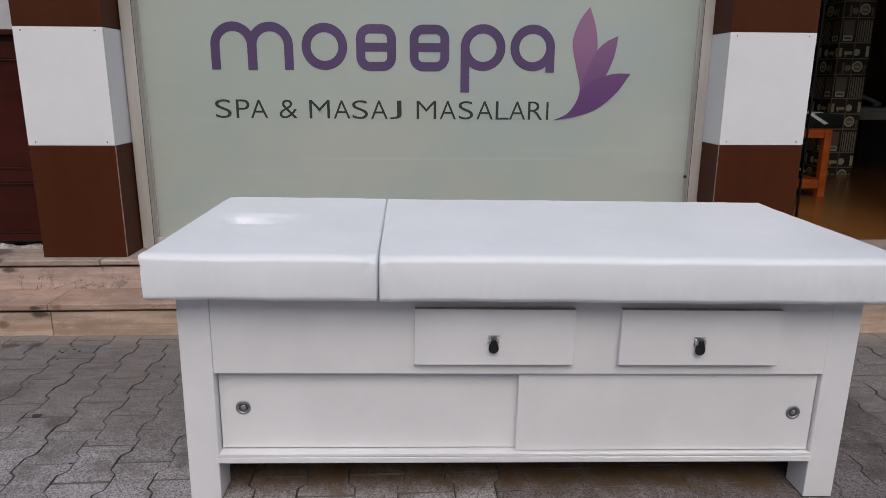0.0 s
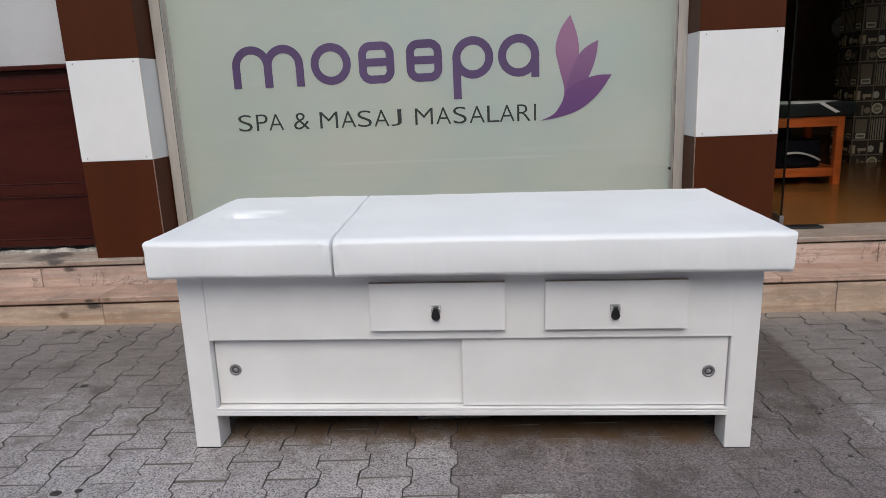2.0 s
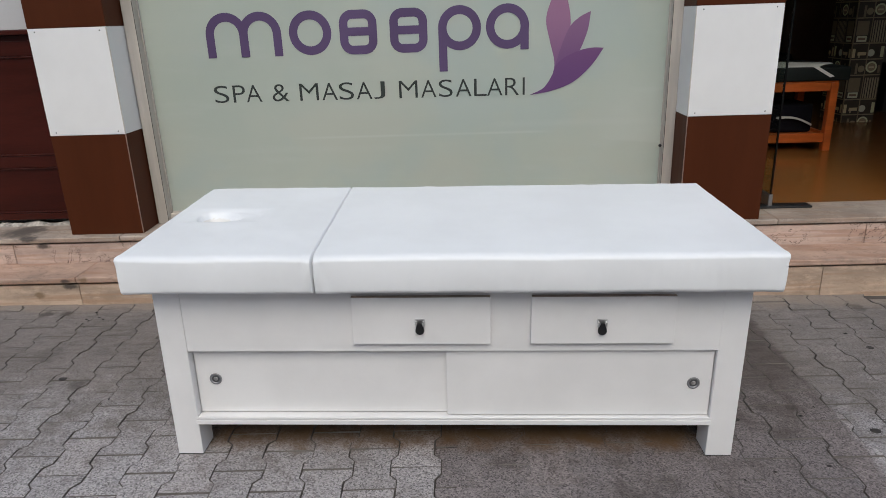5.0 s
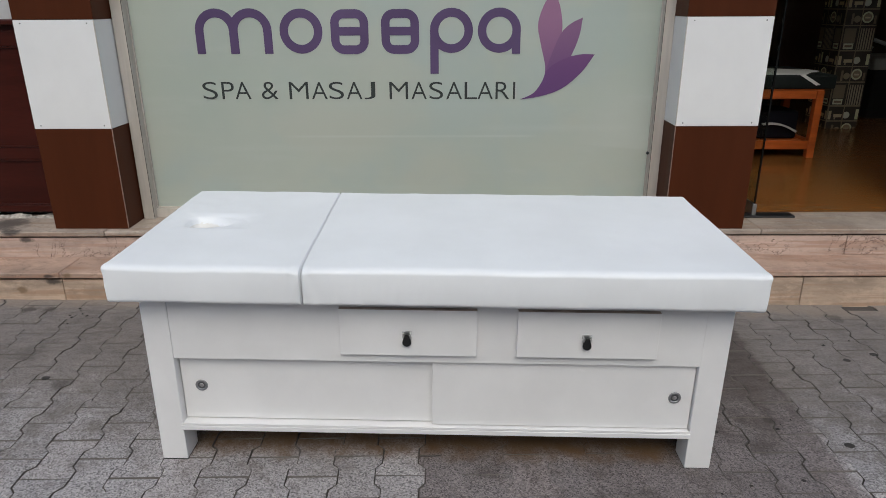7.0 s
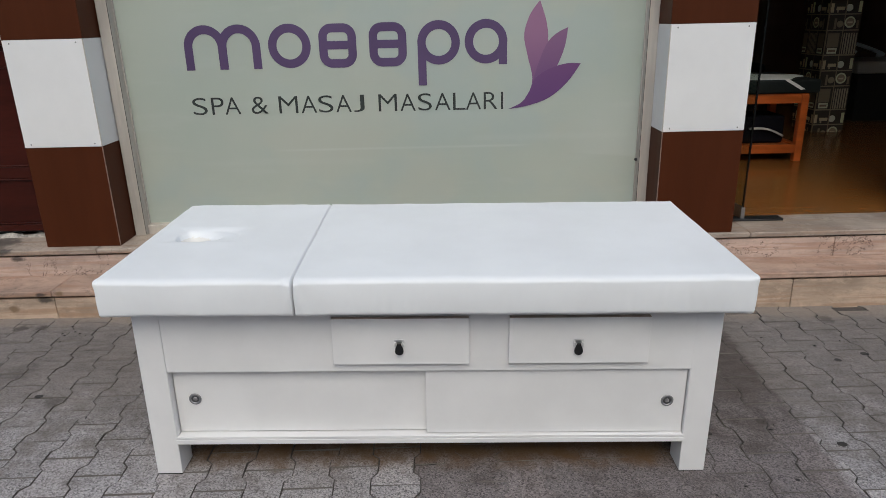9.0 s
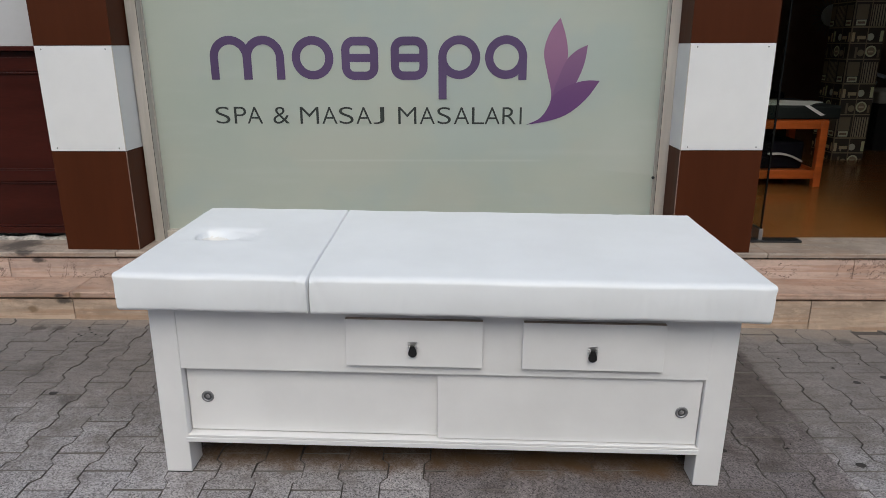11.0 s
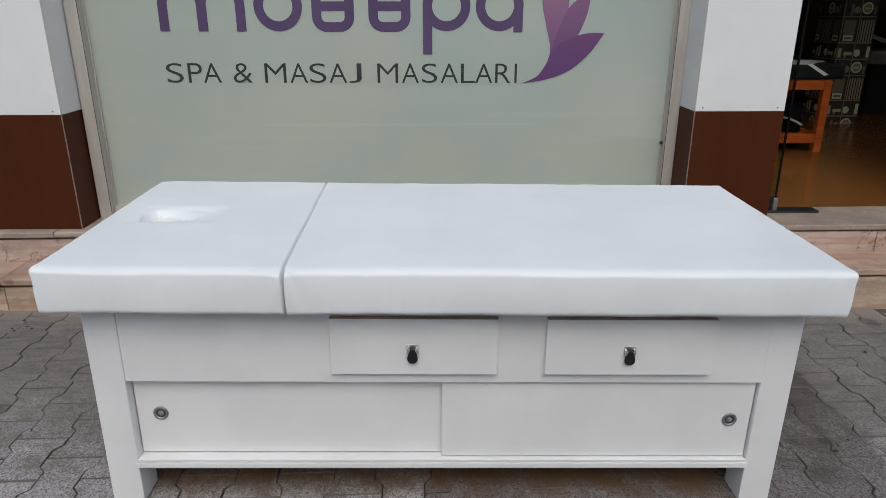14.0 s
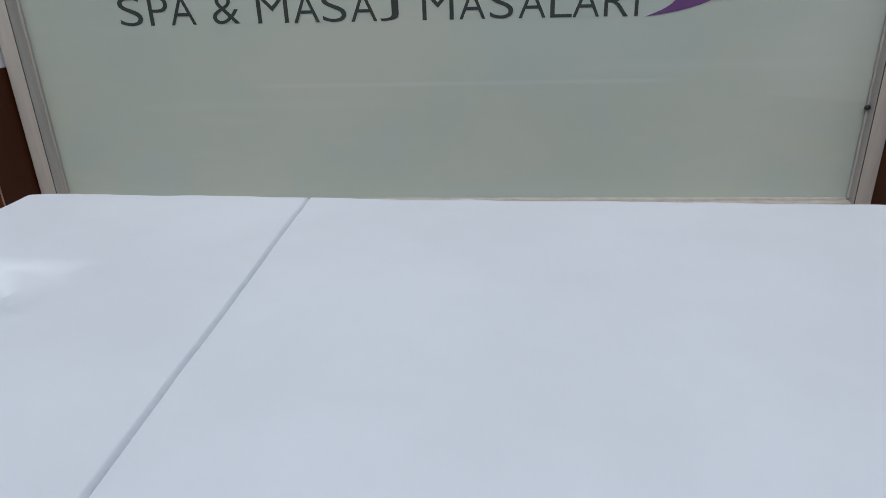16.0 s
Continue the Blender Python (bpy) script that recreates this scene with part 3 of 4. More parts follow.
STEP_TURN = pose(-2.0, 1.5, 0, 0, 0, 0.6) @ pose(2.0, -1.5, 0)
step = thing("entrance_steps", STEP_TURN, "two worn pink-beige marble steps along the shop front", "steps", kind="structure")
part("step_core", boxed(LEFT_END, RIGHT_END, 1.545, 1.78, -0.3, TREAD - 0.03), DARK_MORTAR, step)
stone_run(step, [LEFT_END, -2.95, -1.9, -0.95, 0.0, 0.95, 1.905, 2.9, RIGHT_END], 1.504, 1.545, -0.2, TREAD - 0.042, "riser_slab", 0.002, LOW_STONE)
stone_run(step, [LEFT_END, -3.1, -1.905, -0.7, 0.52, 1.62, 2.75, RIGHT_END], 1.492, 1.76, TREAD - 0.03, TREAD, "tread_slab", 0.004, TREAD_STONE)
stone_run(step, [LEFT_END, -3.3, -2.35, -1.2, -0.1, 1.1, 2.22, 3.3, RIGHT_END], 1.724, 1.78, TREAD, TOP - SLAB - 0.011, "riser_slab", 0.002, MARBLE)
stone_run(step, [LEFT_END, -2.9, -1.75, -0.5, 0.6, 1.75, 3.05, RIGHT_END], 1.71, 2.03, TOP - SLAB, TOP, "sill_slab", 0.004, SILL_STONE)


def pillar(x0, x1, inner, low):
    """A square pillar clad with brown and white panels, screwed at their corners."""
    y0, y1 = 1.763, 2.02
    owner = thing("pillar", pose((x0 + x1) / 2, y0, TOP), "square pillar clad in brown and white panels with small corner screws", "pillar", "pillars by the shop window", "structure")
    w, d = (x1 - x0) / 2, y1 - y0
    part("core", boxed(-w + 0.006, w - 0.006, 0.006, d + 0.2, 0.0, 2.9), PLASTER, owner)
    bands = [(0.001, low - 0.002, BROWN_PANEL), (low, 1.069, WHITE_PANEL), (1.071, 1.627, BROWN_PANEL), (1.629, 2.147, WHITE_PANEL), (2.149, 2.907, BROWN_PANEL)]
    for z0, z1, skin in bands:
        part("front_panel", boxed(-w, w, 0.0, 0.006, z0, z1, bevel=0.001, segments=1), skin, owner)
        for s in (-1, 1):
            xs = sorted((s * w, s * (w - 0.006)))
            part("side_panel", boxed(xs[0], xs[1], 0.0065, d, z0, z1, bevel=0.001, segments=1), skin, owner)
        for sx in (-1, 1) if skin is WHITE_PANEL else ():
            for z in (z0 + 0.016, z1 - 0.016):
                head = lathe([(0.0034, 0.0), (0.0034, 0.0012), (0.0022, 0.002)], 10)
                bmesh.ops.transform(head, matrix=pose(sx * (w - 0.035), -0.0002, z, 90), verts=head.verts)
                part("screw", head, DARK_STEEL, owner)
    for s in (inner,):
        xs = sorted((s * (w - 0.003), s * (w + 0.0015)))
        part("corner_strip", boxed(xs[0], xs[1], -0.0015, 0.003, 0.002, low - 0.002, bevel=0.0007, segments=1), CORNER_TRIM, owner)
        part("corner_strip", boxed(xs[0], xs[1], -0.0012, 0.003, low + 0.002, 1.067, bevel=0.0007, segments=1), ALU, owner)
    return owner


pillar(-2.036, -1.638, 1, 0.54)
pillar(1.235, 1.65, -1, 0.547)

GX0, GX1, GZ0, GZ1, GY = -1.57, 1.18, 0.363, 2.55, 2.0
window = thing("window_1", Matrix(), "shop window with pale green frosted film in an aluminium frame", "window", kind="structure")
part("pane", boxed(GX0 - 0.01, GX1 + 0.01, GY, GY + 0.008, GZ0 - 0.01, GZ1 + 0.01), FILM, window, "pale green frosted glass pane")
# dark strip painting the shade in the slit beside the pillar
part("dark_gap", boxed(-1.6378, -1.632, GY - 0.045, GY + 0.04, TOP, GZ1 + 0.06), GASKET, window)
part("frame_jamb", boxed(-1.632, GX0, GY - 0.06, GY + 0.05, TOP, GZ1 + 0.06, bevel=0.003), ALU, window)
part("frame_jamb", boxed(GX1, 1.235, GY - 0.045, GY + 0.05, TOP, GZ1 + 0.06, bevel=0.003), ALU, window)
part("frame_sill", boxed(GX0, GX1, GY - 0.03, GY + 0.05, TOP, GZ0, bevel=0.003), ALU, window)
part("frame_head", boxed(GX0, GX1, GY - 0.03, GY + 0.05, GZ1, GZ1 + 0.06, bevel=0.003), ALU, window)
for x in (GX0, GX1 - 0.007):
    part("glazing_bead", boxed(x, x + 0.007, GY - 0.012, GY - 0.0005, GZ0 + 0.007, GZ1 - 0.007, bevel=0.002), ALU, window)
for x, y in ((GX0 - 0.0032, GY - 0.06), (GX1 + 0.0002, GY - 0.045)):
    part("gasket", boxed(x, x + 0.003, y - 0.0025, y, TOP + 0.01, GZ1, bevel=0.0008, segments=1), GASKET, window)
part("glazing_bead", boxed(GX0 + 0.007, GX1 - 0.007, GY - 0.012, GY - 0.0005, GZ0, GZ0 + 0.007, bevel=0.002), ALU, window)
knob = lathe([(0.004, 0.0), (0.008, 0.004), (0.008, 0.01), (0.004, 0.013)], 14)
bmesh.ops.transform(knob, matrix=pose(1.171, GY - 0.011, 0.674, 90), verts=knob.verts)
part("window_catch", knob, BLACK, window, "small black catch")

# walls round the shop
structure("wall_head", boxed(-1.64, 1.652, 2.0, 2.25, GZ1 + 0.062, 3.9), PLASTER, "plain plaster wall over the shop window", "wall")
# lintel out of view, set high to let more daylight in
structure("wall_lintel", boxed(1.655, 2.878, 2.0, 2.24, 3.0, 3.9), PLASTER, "unseen plain plaster lintel over the shop entrance", "wall")
structure("wall_left", boxed(-6.0, -2.05, 2.06, 2.3, TOP, 3.9), PLASTER, "pale grey plaster wall of the neighbouring front", "wall")
structure("wall_right", boxed(2.88, 3.2, 1.97, 2.249, TOP, 3.9), PLASTER, "plain plaster pier beyond the open entrance", "wall")
# unseen window and its walls, added to brighten the shop inside
structure("wall_parapet", boxed(3.202, 5.6, 1.98, 2.249, TOP, 2.0), PLASTER, "unseen plaster wall under the added window", "wall")
structure("wall_corner", boxed(5.602, 7.0, 1.97, 2.249, TOP, 3.9), PLASTER, "plain plaster wall at the corner of the shop", "wall")
structure("wall_window_head", boxed(3.202, 5.598, 1.98, 2.249, 2.5, 3.9), PLASTER, "unseen plaster wall over the added window", "wall")
second = thing("added_window", pose(4.4, 2.1, 2.0), "unseen high window added to brighten the shop", "window", kind="structure")
clear = part("pane", boxed(-1.16, 1.16, -0.004, 0.004, 0.035, 0.465), CLEAR_GLASS, second)
clear.visible_shadow = False
for x0, x1, z0, z1 in ((-1.198, -1.16, 0.001, 0.499), (1.16, 1.197, 0.001, 0.499), (-1.16, 1.16, 0.001, 0.035), (-1.16, 1.16, 0.465, 0.499)):
    part("window_frame", boxed(x0, x1, -0.03, 0.03, z0, z1, bevel=0.003), ALU, second)
# not in view; closes the street and shapes the light on the shop
structure("wall_opposite", boxed(-14.0, 14.0, -9.4, -9.0, -0.6, 5.5), FAR_WALL, "unseen plain wall across the street, added for bounce and reflections", "wall")

# the neighbour's panelled wooden front
panelling = thing("wooden_panelling", pose(-2.049, 2.058, TOP + 0.012), "dark red-brown varnished wooden panelling with raised mouldings", "panelling", kind="structure")
LEN = 2.2
part("back_board", boxed(-LEN, 0.0, -0.075, -0.004, 0.02, 1.03, bevel=0.002), REDWOOD, panelling)
for z0, z1, out in ((0.022, 0.06, 0.012), (0.325, 0.388, 0.007), (0.925, 1.0, 0.008)):
    part("rail", boxed(-LEN, 0.0, -0.075 - out, -0.0755, z0, z1, bevel=0.002), REDWOOD, panelling)
for z, r in ((0.067, 0.0045), (0.318, 0.004), (0.395, 0.004), (0.918, 0.004)):
    part("moulding", boxed(-LEN, 0.0, -0.0755 - 2.4 * r, -0.0757, z - r, z + r, bevel=0.0025), REDWOOD, panelling)
crumbs = bmesh.new()
bmesh.ops.create_grid(crumbs, x_segments=240, y_segments=8, size=0.5, matrix=Matrix.Translation((-LEN / 2, 0, 0)) @ Matrix.Diagonal((LEN, 1, 1, 1)))
for v in crumbs.verts:
    k = v.co.y + 0.5
    n = 1.3 * noise.noise(Vector((v.co.x * 11, k * 3, 0))) + 0.8 * noise.noise(Vector((v.co.x * 70, k * 7, 3)))
    v.co.y, v.co.z = -0.112 + 0.035 * k + 0.006 * n, -0.015 + (0.016 + 0.008 * n) * math.sin(math.pi * min(1.0, 0.55 * k + 0.02)) + 0.002 * n
part("mortar_crumbs", crumbs, CRUMBS, panelling, "crumbled white mortar and dirt at the foot")
part("cap_rail", boxed(-LEN, 0.0, -0.115, -0.004, 1.031, 1.058, bevel=0.006), REDWOOD, panelling)

# ---- inside the shop ----
FLOOR = 0.302
floor = structure("floor", boxed(-2.0, 6.6, 2.062, 8.2, FLOOR - 0.1, FLOOR - 0.004), LAMINATE, "orange-brown laminate floor of the shop", "floor")
k = 0
y = 2.065
while y < 8.1:
    x = 1.3 - random.uniform(0.0, 1.0)
    while x < 6.5:
        if y < 5.4:
            part("floor_board", boxed(x + 0.0006, min(x + 1.28, 6.58) - 0.0006, y + 0.0006, y + 0.1914, FLOOR - 0.0035, FLOOR, bevel=0.0008, segments=1), LAMINATE, floor)
        x += 1.28
    y += 0.192
structure("door_threshold", boxed(1.655, 2.878, 2.031, 2.06, TOP - 0.05, TOP - 0.004, bevel=0.003), ALU, "pale metal threshold strip at the open entrance", "threshold")
structure("wall_back", boxed(-2.1, 6.7, 8.2, 8.4, 0.0, 3.1), INNER_WALL, "dark back wall of the shop", "wall")
structure("wall_inner_left", boxed(-2.1, -1.95, 2.3, 8.2, 0.0, 3.1), INNER_WALL, "dark side wall of the shop", "wall")
structure("wall_inner_right", boxed(6.6, 6.75, 2.25, 8.2, 0.0, 3.1), INNER_WALL, "dark side wall of the shop", "wall")
structure("ceiling", boxed(-2.1, 6.75, 2.25, 8.4, 3.1, 3.25), CEILING, "plain ceiling inside the shop", "ceiling")

column = thing("wallpapered_column", pose(3.866, 5.05, FLOOR), "square column papered with a dark bookshelf print", "column", kind="structure")
part("shaft", boxed(-0.2, 0.1, -0.2, 0.2, 0.0, 2.79, bevel=0.004), WALLPAPER, column)

door = thing("door_1", pose(1.795, 1.985, TOP), "open frameless tinted glass door with metal floor fitting", "door", kind="structure")
leaf = part("pane", boxed(-0.005, 0.005, 0.0, 0.92, 0.012, 2.3, bevel=0.001, segments=1), DOOR_GLASS, door)
leaf.visible_shadow = False
part("edge_seal", boxed(-0.0045, 0.0045, -0.008, -0.0005, 0.012, 2.3, bevel=0.002), SEAL, door, "black rubber edge seal")
part("clamp", boxed(-0.012, 0.012, -0.012, 0.09, 0.006, 0.075, bevel=0.003), STEEL, door, "polished metal corner clamp")
part("floor_plate", boxed(-0.13, 0.225, -0.03, 0.045, 0.0, 0.012, bevel=0.003), BLACK, door, "dark floor spring cover plate")


def orange_table(m):
    """A low wooden stand with square legs and rails, and a shelf."""
    owner = thing("orange_wooden_stand", m, "orange-stained wooden stand with square legs and low shelf", "table")
    w, d, h, leg = 0.92, 0.56, 0.513, 0.055
    for x in (0, w - leg):
        for y in (0, d - leg):
            part("leg", boxed(x, x + leg, y, y + leg, 0.0, h, bevel=0.004), ORANGE, owner)
    for y in (0.008, d - 0.042):
        part("top_rail", boxed(leg, w - leg, y, y + 0.034, h - 0.062, h, bevel=0.004), ORANGE, owner)
        part("low_rail", boxed(leg, w - leg, y, y + 0.034, 0.066, 0.134, bevel=0.004), ORANGE, owner)
    for x in (0.008, w - 0.042):
        part("side_rail", boxed(x, x + 0.034, leg, d - leg, h - 0.062, h, bevel=0.004), ORANGE, owner)
        part("side_rail", boxed(x, x + 0.034, leg, d - leg, 0.066, 0.134, bevel=0.004), ORANGE, owner)
    part("shelf", boxed(0.045, w - 0.045, 0.045, d - 0.045, 0.1, 0.118, bevel=0.002), ORANGE, owner)
    part("top_board", boxed(0.004, w - 0.004, 0.004, d - 0.004, h + 0.0005, h + 0.012, bevel=0.003), ORANGE, owner)
    return owner


STAND = pose(1.992, 3.55, FLOOR)
orange_table(STAND)
pad = tagged(link("dark_pad", rounded_pad(0.0, 1.0, 0.0, 0.78, 0.0, 0.102, (0.016, 0.016, 0.016), (8, 6, 2), lambda x, y, z: (x, y, z)), DARK_PAD, True), "dark green-black padded cushion lying on the orange stand", "cushion")
pad.matrix_world = STAND @ pose(-0.01, -0.012, 0.526)
cloth = thing("white_paper_strip", pose(0, 0, 0), "white paper strips laid over the dark cushion", "paper")
ABOVE = FLOOR + 0.526 + 0.1025
spread_paper = bmesh.new()
rim = [spread_paper.verts.new((x, y, ABOVE)) for x, y in ((2.15, 3.6), (2.46, 3.59), (2.71, 3.555), (2.75, 3.56), (2.88, 3.74), (2.97, 3.8), (3.0, 3.87), (2.97, 4.0), (2.9, 3.97), (2.84, 4.0), (2.6, 4.17), (2.15, 4.22))]
made = bmesh.ops.extrude_face_region(spread_paper, geom=[spread_paper.faces.new(rim)])
for v in made["geom"]:
    if isinstance(v, bmesh.types.BMVert):
        v.co.z += 0.003
part("sheet", spread_paper, PAPER, cloth)
part("hanging_end", plate([(2.695, ABOVE + 0.003), (2.735, ABOVE + 0.003), (2.862, ABOVE - 0.07), (2.83, ABOVE - 0.076)], 3.537, 0.003), PAPER, cloth)
# dark block put in for the shade of the stand's empty hollow
case = tagged(link("dark_filler", boxed(0.3, 0.84, 0.16, 0.48, 0.0, 0.22, bevel=0.02), NAVY), "dark block added for the shade inside the orange stand", "case")
case.matrix_world = STAND @ pose(0, 0, 0.119)
stick = ribbon([(0.56 + 0.26 * s, 0.12 - 0.06 * s * s + 0.012 * math.sin(3 * s)) for s in [n / 10 for n in range(11)]], 0.014, 0.03)
stick_ob = tagged(link("white_folded_towel", stick, GREY_CLOTH), "thin white folded towel hung in front of the dark block", "towel")
stick_ob.matrix_world = STAND @ pose(0, 0.155, 0.119)

mirror = thing("sunburst_mirror", pose(5.17, 8.198, 1.75), "round pale mirror with a dark sunburst frame on the wall", "mirror")
face = lathe([(0.138, 0.0), (0.145, 0.012), (0.14, 0.02), (0.001, 0.021)], 36)
bmesh.ops.transform(face, matrix=pose(0, 0, 0, 90), verts=face.verts)
part("mirror_face", face, PLASTIC, mirror, "pale round face", True)
for n in range(28):
    ray = boxed(-0.006, 0.006, -0.01, -0.001, 0.145, 0.27 if n % 2 else 0.23, bevel=0.002, segments=1)
    bmesh.ops.transform(ray, matrix=pose(0, 0, 0, 0, 360 * n / 28, 0), verts=ray.verts)
    part("ray", ray, DARK_STEEL, mirror)

navy_bed = thing("navy_couch", pose(2.9, 5.6, FLOOR), "dark navy padded couch in the dim back of the shop", "couch")
part("base", boxed(-0.55, 0.55, 0.03, 0.62, 0.0, 0.4, bevel=0.01), NAVY, navy_bed)
part("cushion", rounded_pad(-0.6, 0.6, 0.0, 0.65, 0.4, 0.6, (0.04, 0.04, 0.04), (8, 6, 3), lambda x, y, z: (x, y, z)), NAVY, navy_bed, smooth=True)

low_table = thing("grey_treatment_bed", pose(4.345, 5.4, FLOOR), "low treatment bed with grey top and dark sides", "bed")
part("top", boxed(0.0, 1.5, 0.0, 0.7, 0.49, 0.61, bevel=0.02), GREY_TOP, low_table, "grey padded top")
part("body", boxed(0.05, 1.45, 0.05, 0.65, 0.0, 0.489, bevel=0.005), BLACK, low_table, "dark closed base")

chair = thing("white_plastic_chair", pose(4.84, 6.45, FLOOR, 0, 0, 90), "white moulded plastic armchair half hidden behind the bed", "chair")
part("seat", boxed(-0.26, 0.26, -0.24, 0.24, 0.4, 0.43, bevel=0.012), PLASTIC, chair)
for sx in (-1, 1):
    for sy in (-1, 1):
        part("leg", boxed(sx * 0.235 - 0.022, sx * 0.235 + 0.022, sy * 0.215 - 0.022, sy * 0.215 + 0.022, 0.0, 0.4, bevel=0.006), PLASTIC, chair)
    arm = ribbon([(-0.24 + 0.5 * s, 0.62 + 0.13 * min(1.0, 1.5 * s) ** 0.8) for s in [n / 12 for n in range(13)]], 0.035, 0.05)
    bmesh.ops.transform(arm, matrix=pose(sx * 0.27, 0, 0, 0, 0, 90), verts=arm.verts)
    part("armrest", arm, PLASTIC, chair)
    part("arm_post", boxed(sx * 0.27 - 0.02, sx * 0.27 + 0.02, -0.2, -0.15, 0.42, 0.635, bevel=0.006), PLASTIC, chair)
for n in range(5):
    part("back_slat", boxed(-0.2 + 0.085 * n, -0.14 + 0.085 * n, 0.225, 0.25, 0.43, 0.73, bevel=0.006), PLASTIC, chair)
part("back_rim", boxed(-0.27, 0.27, 0.215, 0.255, 0.73, 0.8, bevel=0.015), PLASTIC, chair)

# ---- emblem and lettering on the pane ----
emblem = thing("window_emblem", pose(0.003, GY - 0.0006, 0), "purple vinyl emblem of arches, rings and three petals on the pane", "emblem")
STROKE, MID, R = 0.044, 1.314, 0.0895
for cx in (-1.1255, -0.9465):
    part("arch", ribbon([(cx - 0.0885, 1.202)] + arc(cx, 1.3175, 0.0885, 180, 0) + [(cx + 0.0885, 1.202)], STROKE, 0.0012 if cx < -1 else 0.0017), PURPLE, emblem)
part("ring", ribbon(arc(-0.683, MID, R, 0, 360, 48)[:-1], STROKE, 0.0012, True), PURPLE, emblem)


def soft_square(cx, cz, w, h, r):
    out = []
    for sx, sz, a in ((1, 1, 0), (-1, 1, 90), (-1, -1, 180), (1, -1, 270)):
        out += arc(cx + sx * (w - r), cz + sz * (h - r), r, a, a + 90, 8)
    return out


for cx in (-0.43, -0.167):
    part("square_ring", ribbon(soft_square(cx, MID - 0.004, 0.076, 0.089, 0.045), STROKE, 0.0012, True), PURPLE, emblem)
    part("bar", boxed(cx - 0.054, cx + 0.054, -0.0012, 0.0, MID - 0.022, MID + 0.02), PURPLE, emblem)
part("ring", ribbon(arc(0.099, MID, R, 0, 360, 48)[:-1], STROKE, 0.0012, True), PURPLE, emblem)
part("bar", boxed(-0.0118, 0.0318, -0.0018, 0.0, 1.097, MID), PURPLE, emblem)
part("ring", ribbon(arc(0.347, MID, R, 0, 360, 48)[:-1], STROKE, 0.0012, True), PURPLE, emblem)
part("bar", boxed(0.4145, 0.4575, -0.0018, 0.0, 1.197, MID), PURPLE, emblem)
petals = (
    [(0.625, 1.511, True), (0.66, 1.41), (0.672, 1.312), (0.655, 1.22), (0.615, 1.11), (0.585, 1.04, True), (0.592, 1.13), (0.566, 1.237), (0.546, 1.342), (0.574, 1.44)],
    [(0.774, 1.375, True), (0.76, 1.28), (0.721, 1.18), (0.66, 1.09), (0.585, 1.03, True), (0.6, 1.12), (0.632, 1.22), (0.668, 1.3), (0.715, 1.346)],
    [(0.847, 1.192, True), (0.78, 1.098), (0.687, 1.02), (0.579, 0.98), (0.463, 0.961, True), (0.535, 0.995), (0.578, 1.054), (0.6, 1.11), (0.65, 1.152), (0.721, 1.182), (0.785, 1.194)],
)
for n, outline in enumerate(petals):
    part("petal", plate(smooth_loop(outline), 0.0, 0.001 + 0.0004 * n), PETALS[n], emblem)


def lettering(text, x0, x1, z0, z1, owner):
    """One cut vinyl letter, sized to fill the given box."""
    curve = bpy.data.curves.new("lettering", "FONT")
    curve.body, curve.extrude, curve.space_character = text, 0.004, 1.08
    curve.offset = -0.009
    ob = new("lettering_curve", curve)
    mesh = bpy.data.meshes.new_from_object(ob.evaluated_get(bpy.context.evaluated_depsgraph_get()))
    bpy.data.objects.remove(ob)
    xs, ys = [v.co.x for v in mesh.vertices], [v.co.y for v in mesh.vertices]
    sx, sz = (x1 - x0) / (max(xs) - min(xs)), (z1 - z0) / (max(ys) - min(ys))
    for v in mesh.vertices:
        v.co = (x0 + (v.co.x - min(xs)) * sx, -0.0006 + v.co.z * 0.15, z0 + (v.co.y - min(ys)) * sz)
    mesh.materials.clear()
    mesh.materials.append(CHARCOAL)
    letter = new("letter", mesh)
    letter.parent = owner
    return letter


letters = thing("window_lettering", pose(0, GY - 0.0006, 0), "dark grey cut vinyl capital letters reading SPA & MASAJ MASALARI", "lettering")
ROW = (
    ("S", -1.231, -1.153), ("P", -1.129, -1.063), ("A", -1.058, -0.973), ("&", -0.915, -0.826),
    ("M", -0.766, -0.664), ("A", -0.646, -0.562), ("S", -0.552, -0.474), ("A", -0.459, -0.375), ("J", -0.365, -0.305),
    ("M", -0.229, -0.13), ("A", -0.112, -0.03), ("S", -0.016, 0.057), ("A", 0.074, 0.158), ("L", 0.172, 0.239), ("A", 0.241, 0.323), ("R", 0.337, 0.411), ("I", 0.43, 0.441),
)
for text, x0, x1 in ROW:
    base = 0.9645 - 0.003 * x0
    lettering(text, x0, x1, base, base + 0.0905, letters)

# ---- massage table ----
BED = pose(0.0435, 0.2165, -0.0125, 0, 0.7, -0.3)
bed = thing("massage_table", BED @ pose(0.006, 0, 0), "white wooden massage table with two drawers and sliding doors", "massage table")
LEG, DEEP, OUT, PADZ = 0.0845, 0.66, 0.9195, 0.62
for x in (-OUT, OUT - LEG):
    for y in (0.0, DEEP - 0.095):
        part("leg", boxed(x, x + LEG, y, y + 0.095, 0.0035, PADZ - 0.001, bevel=0.0025), WHITE_PAINT, bed)
        # black slip under each foot paints the contact shadow
        part("foot_shade", boxed(x + 0.0015, x + LEG - 0.0015, y + 0.0015, y + 0.0935, -0.0015, 0.0033, bevel=0.001), BLACK, bed, "thin black slip painting the shade under the foot")
IN = OUT - LEG
part("apron", boxed(-IN + 0.0014, IN + 0.001, 0.0004, 0.023, 0.388, PADZ - 0.001, bevel=0.0004, segments=1), WHITE_PAINT, bed, "wide white front apron")
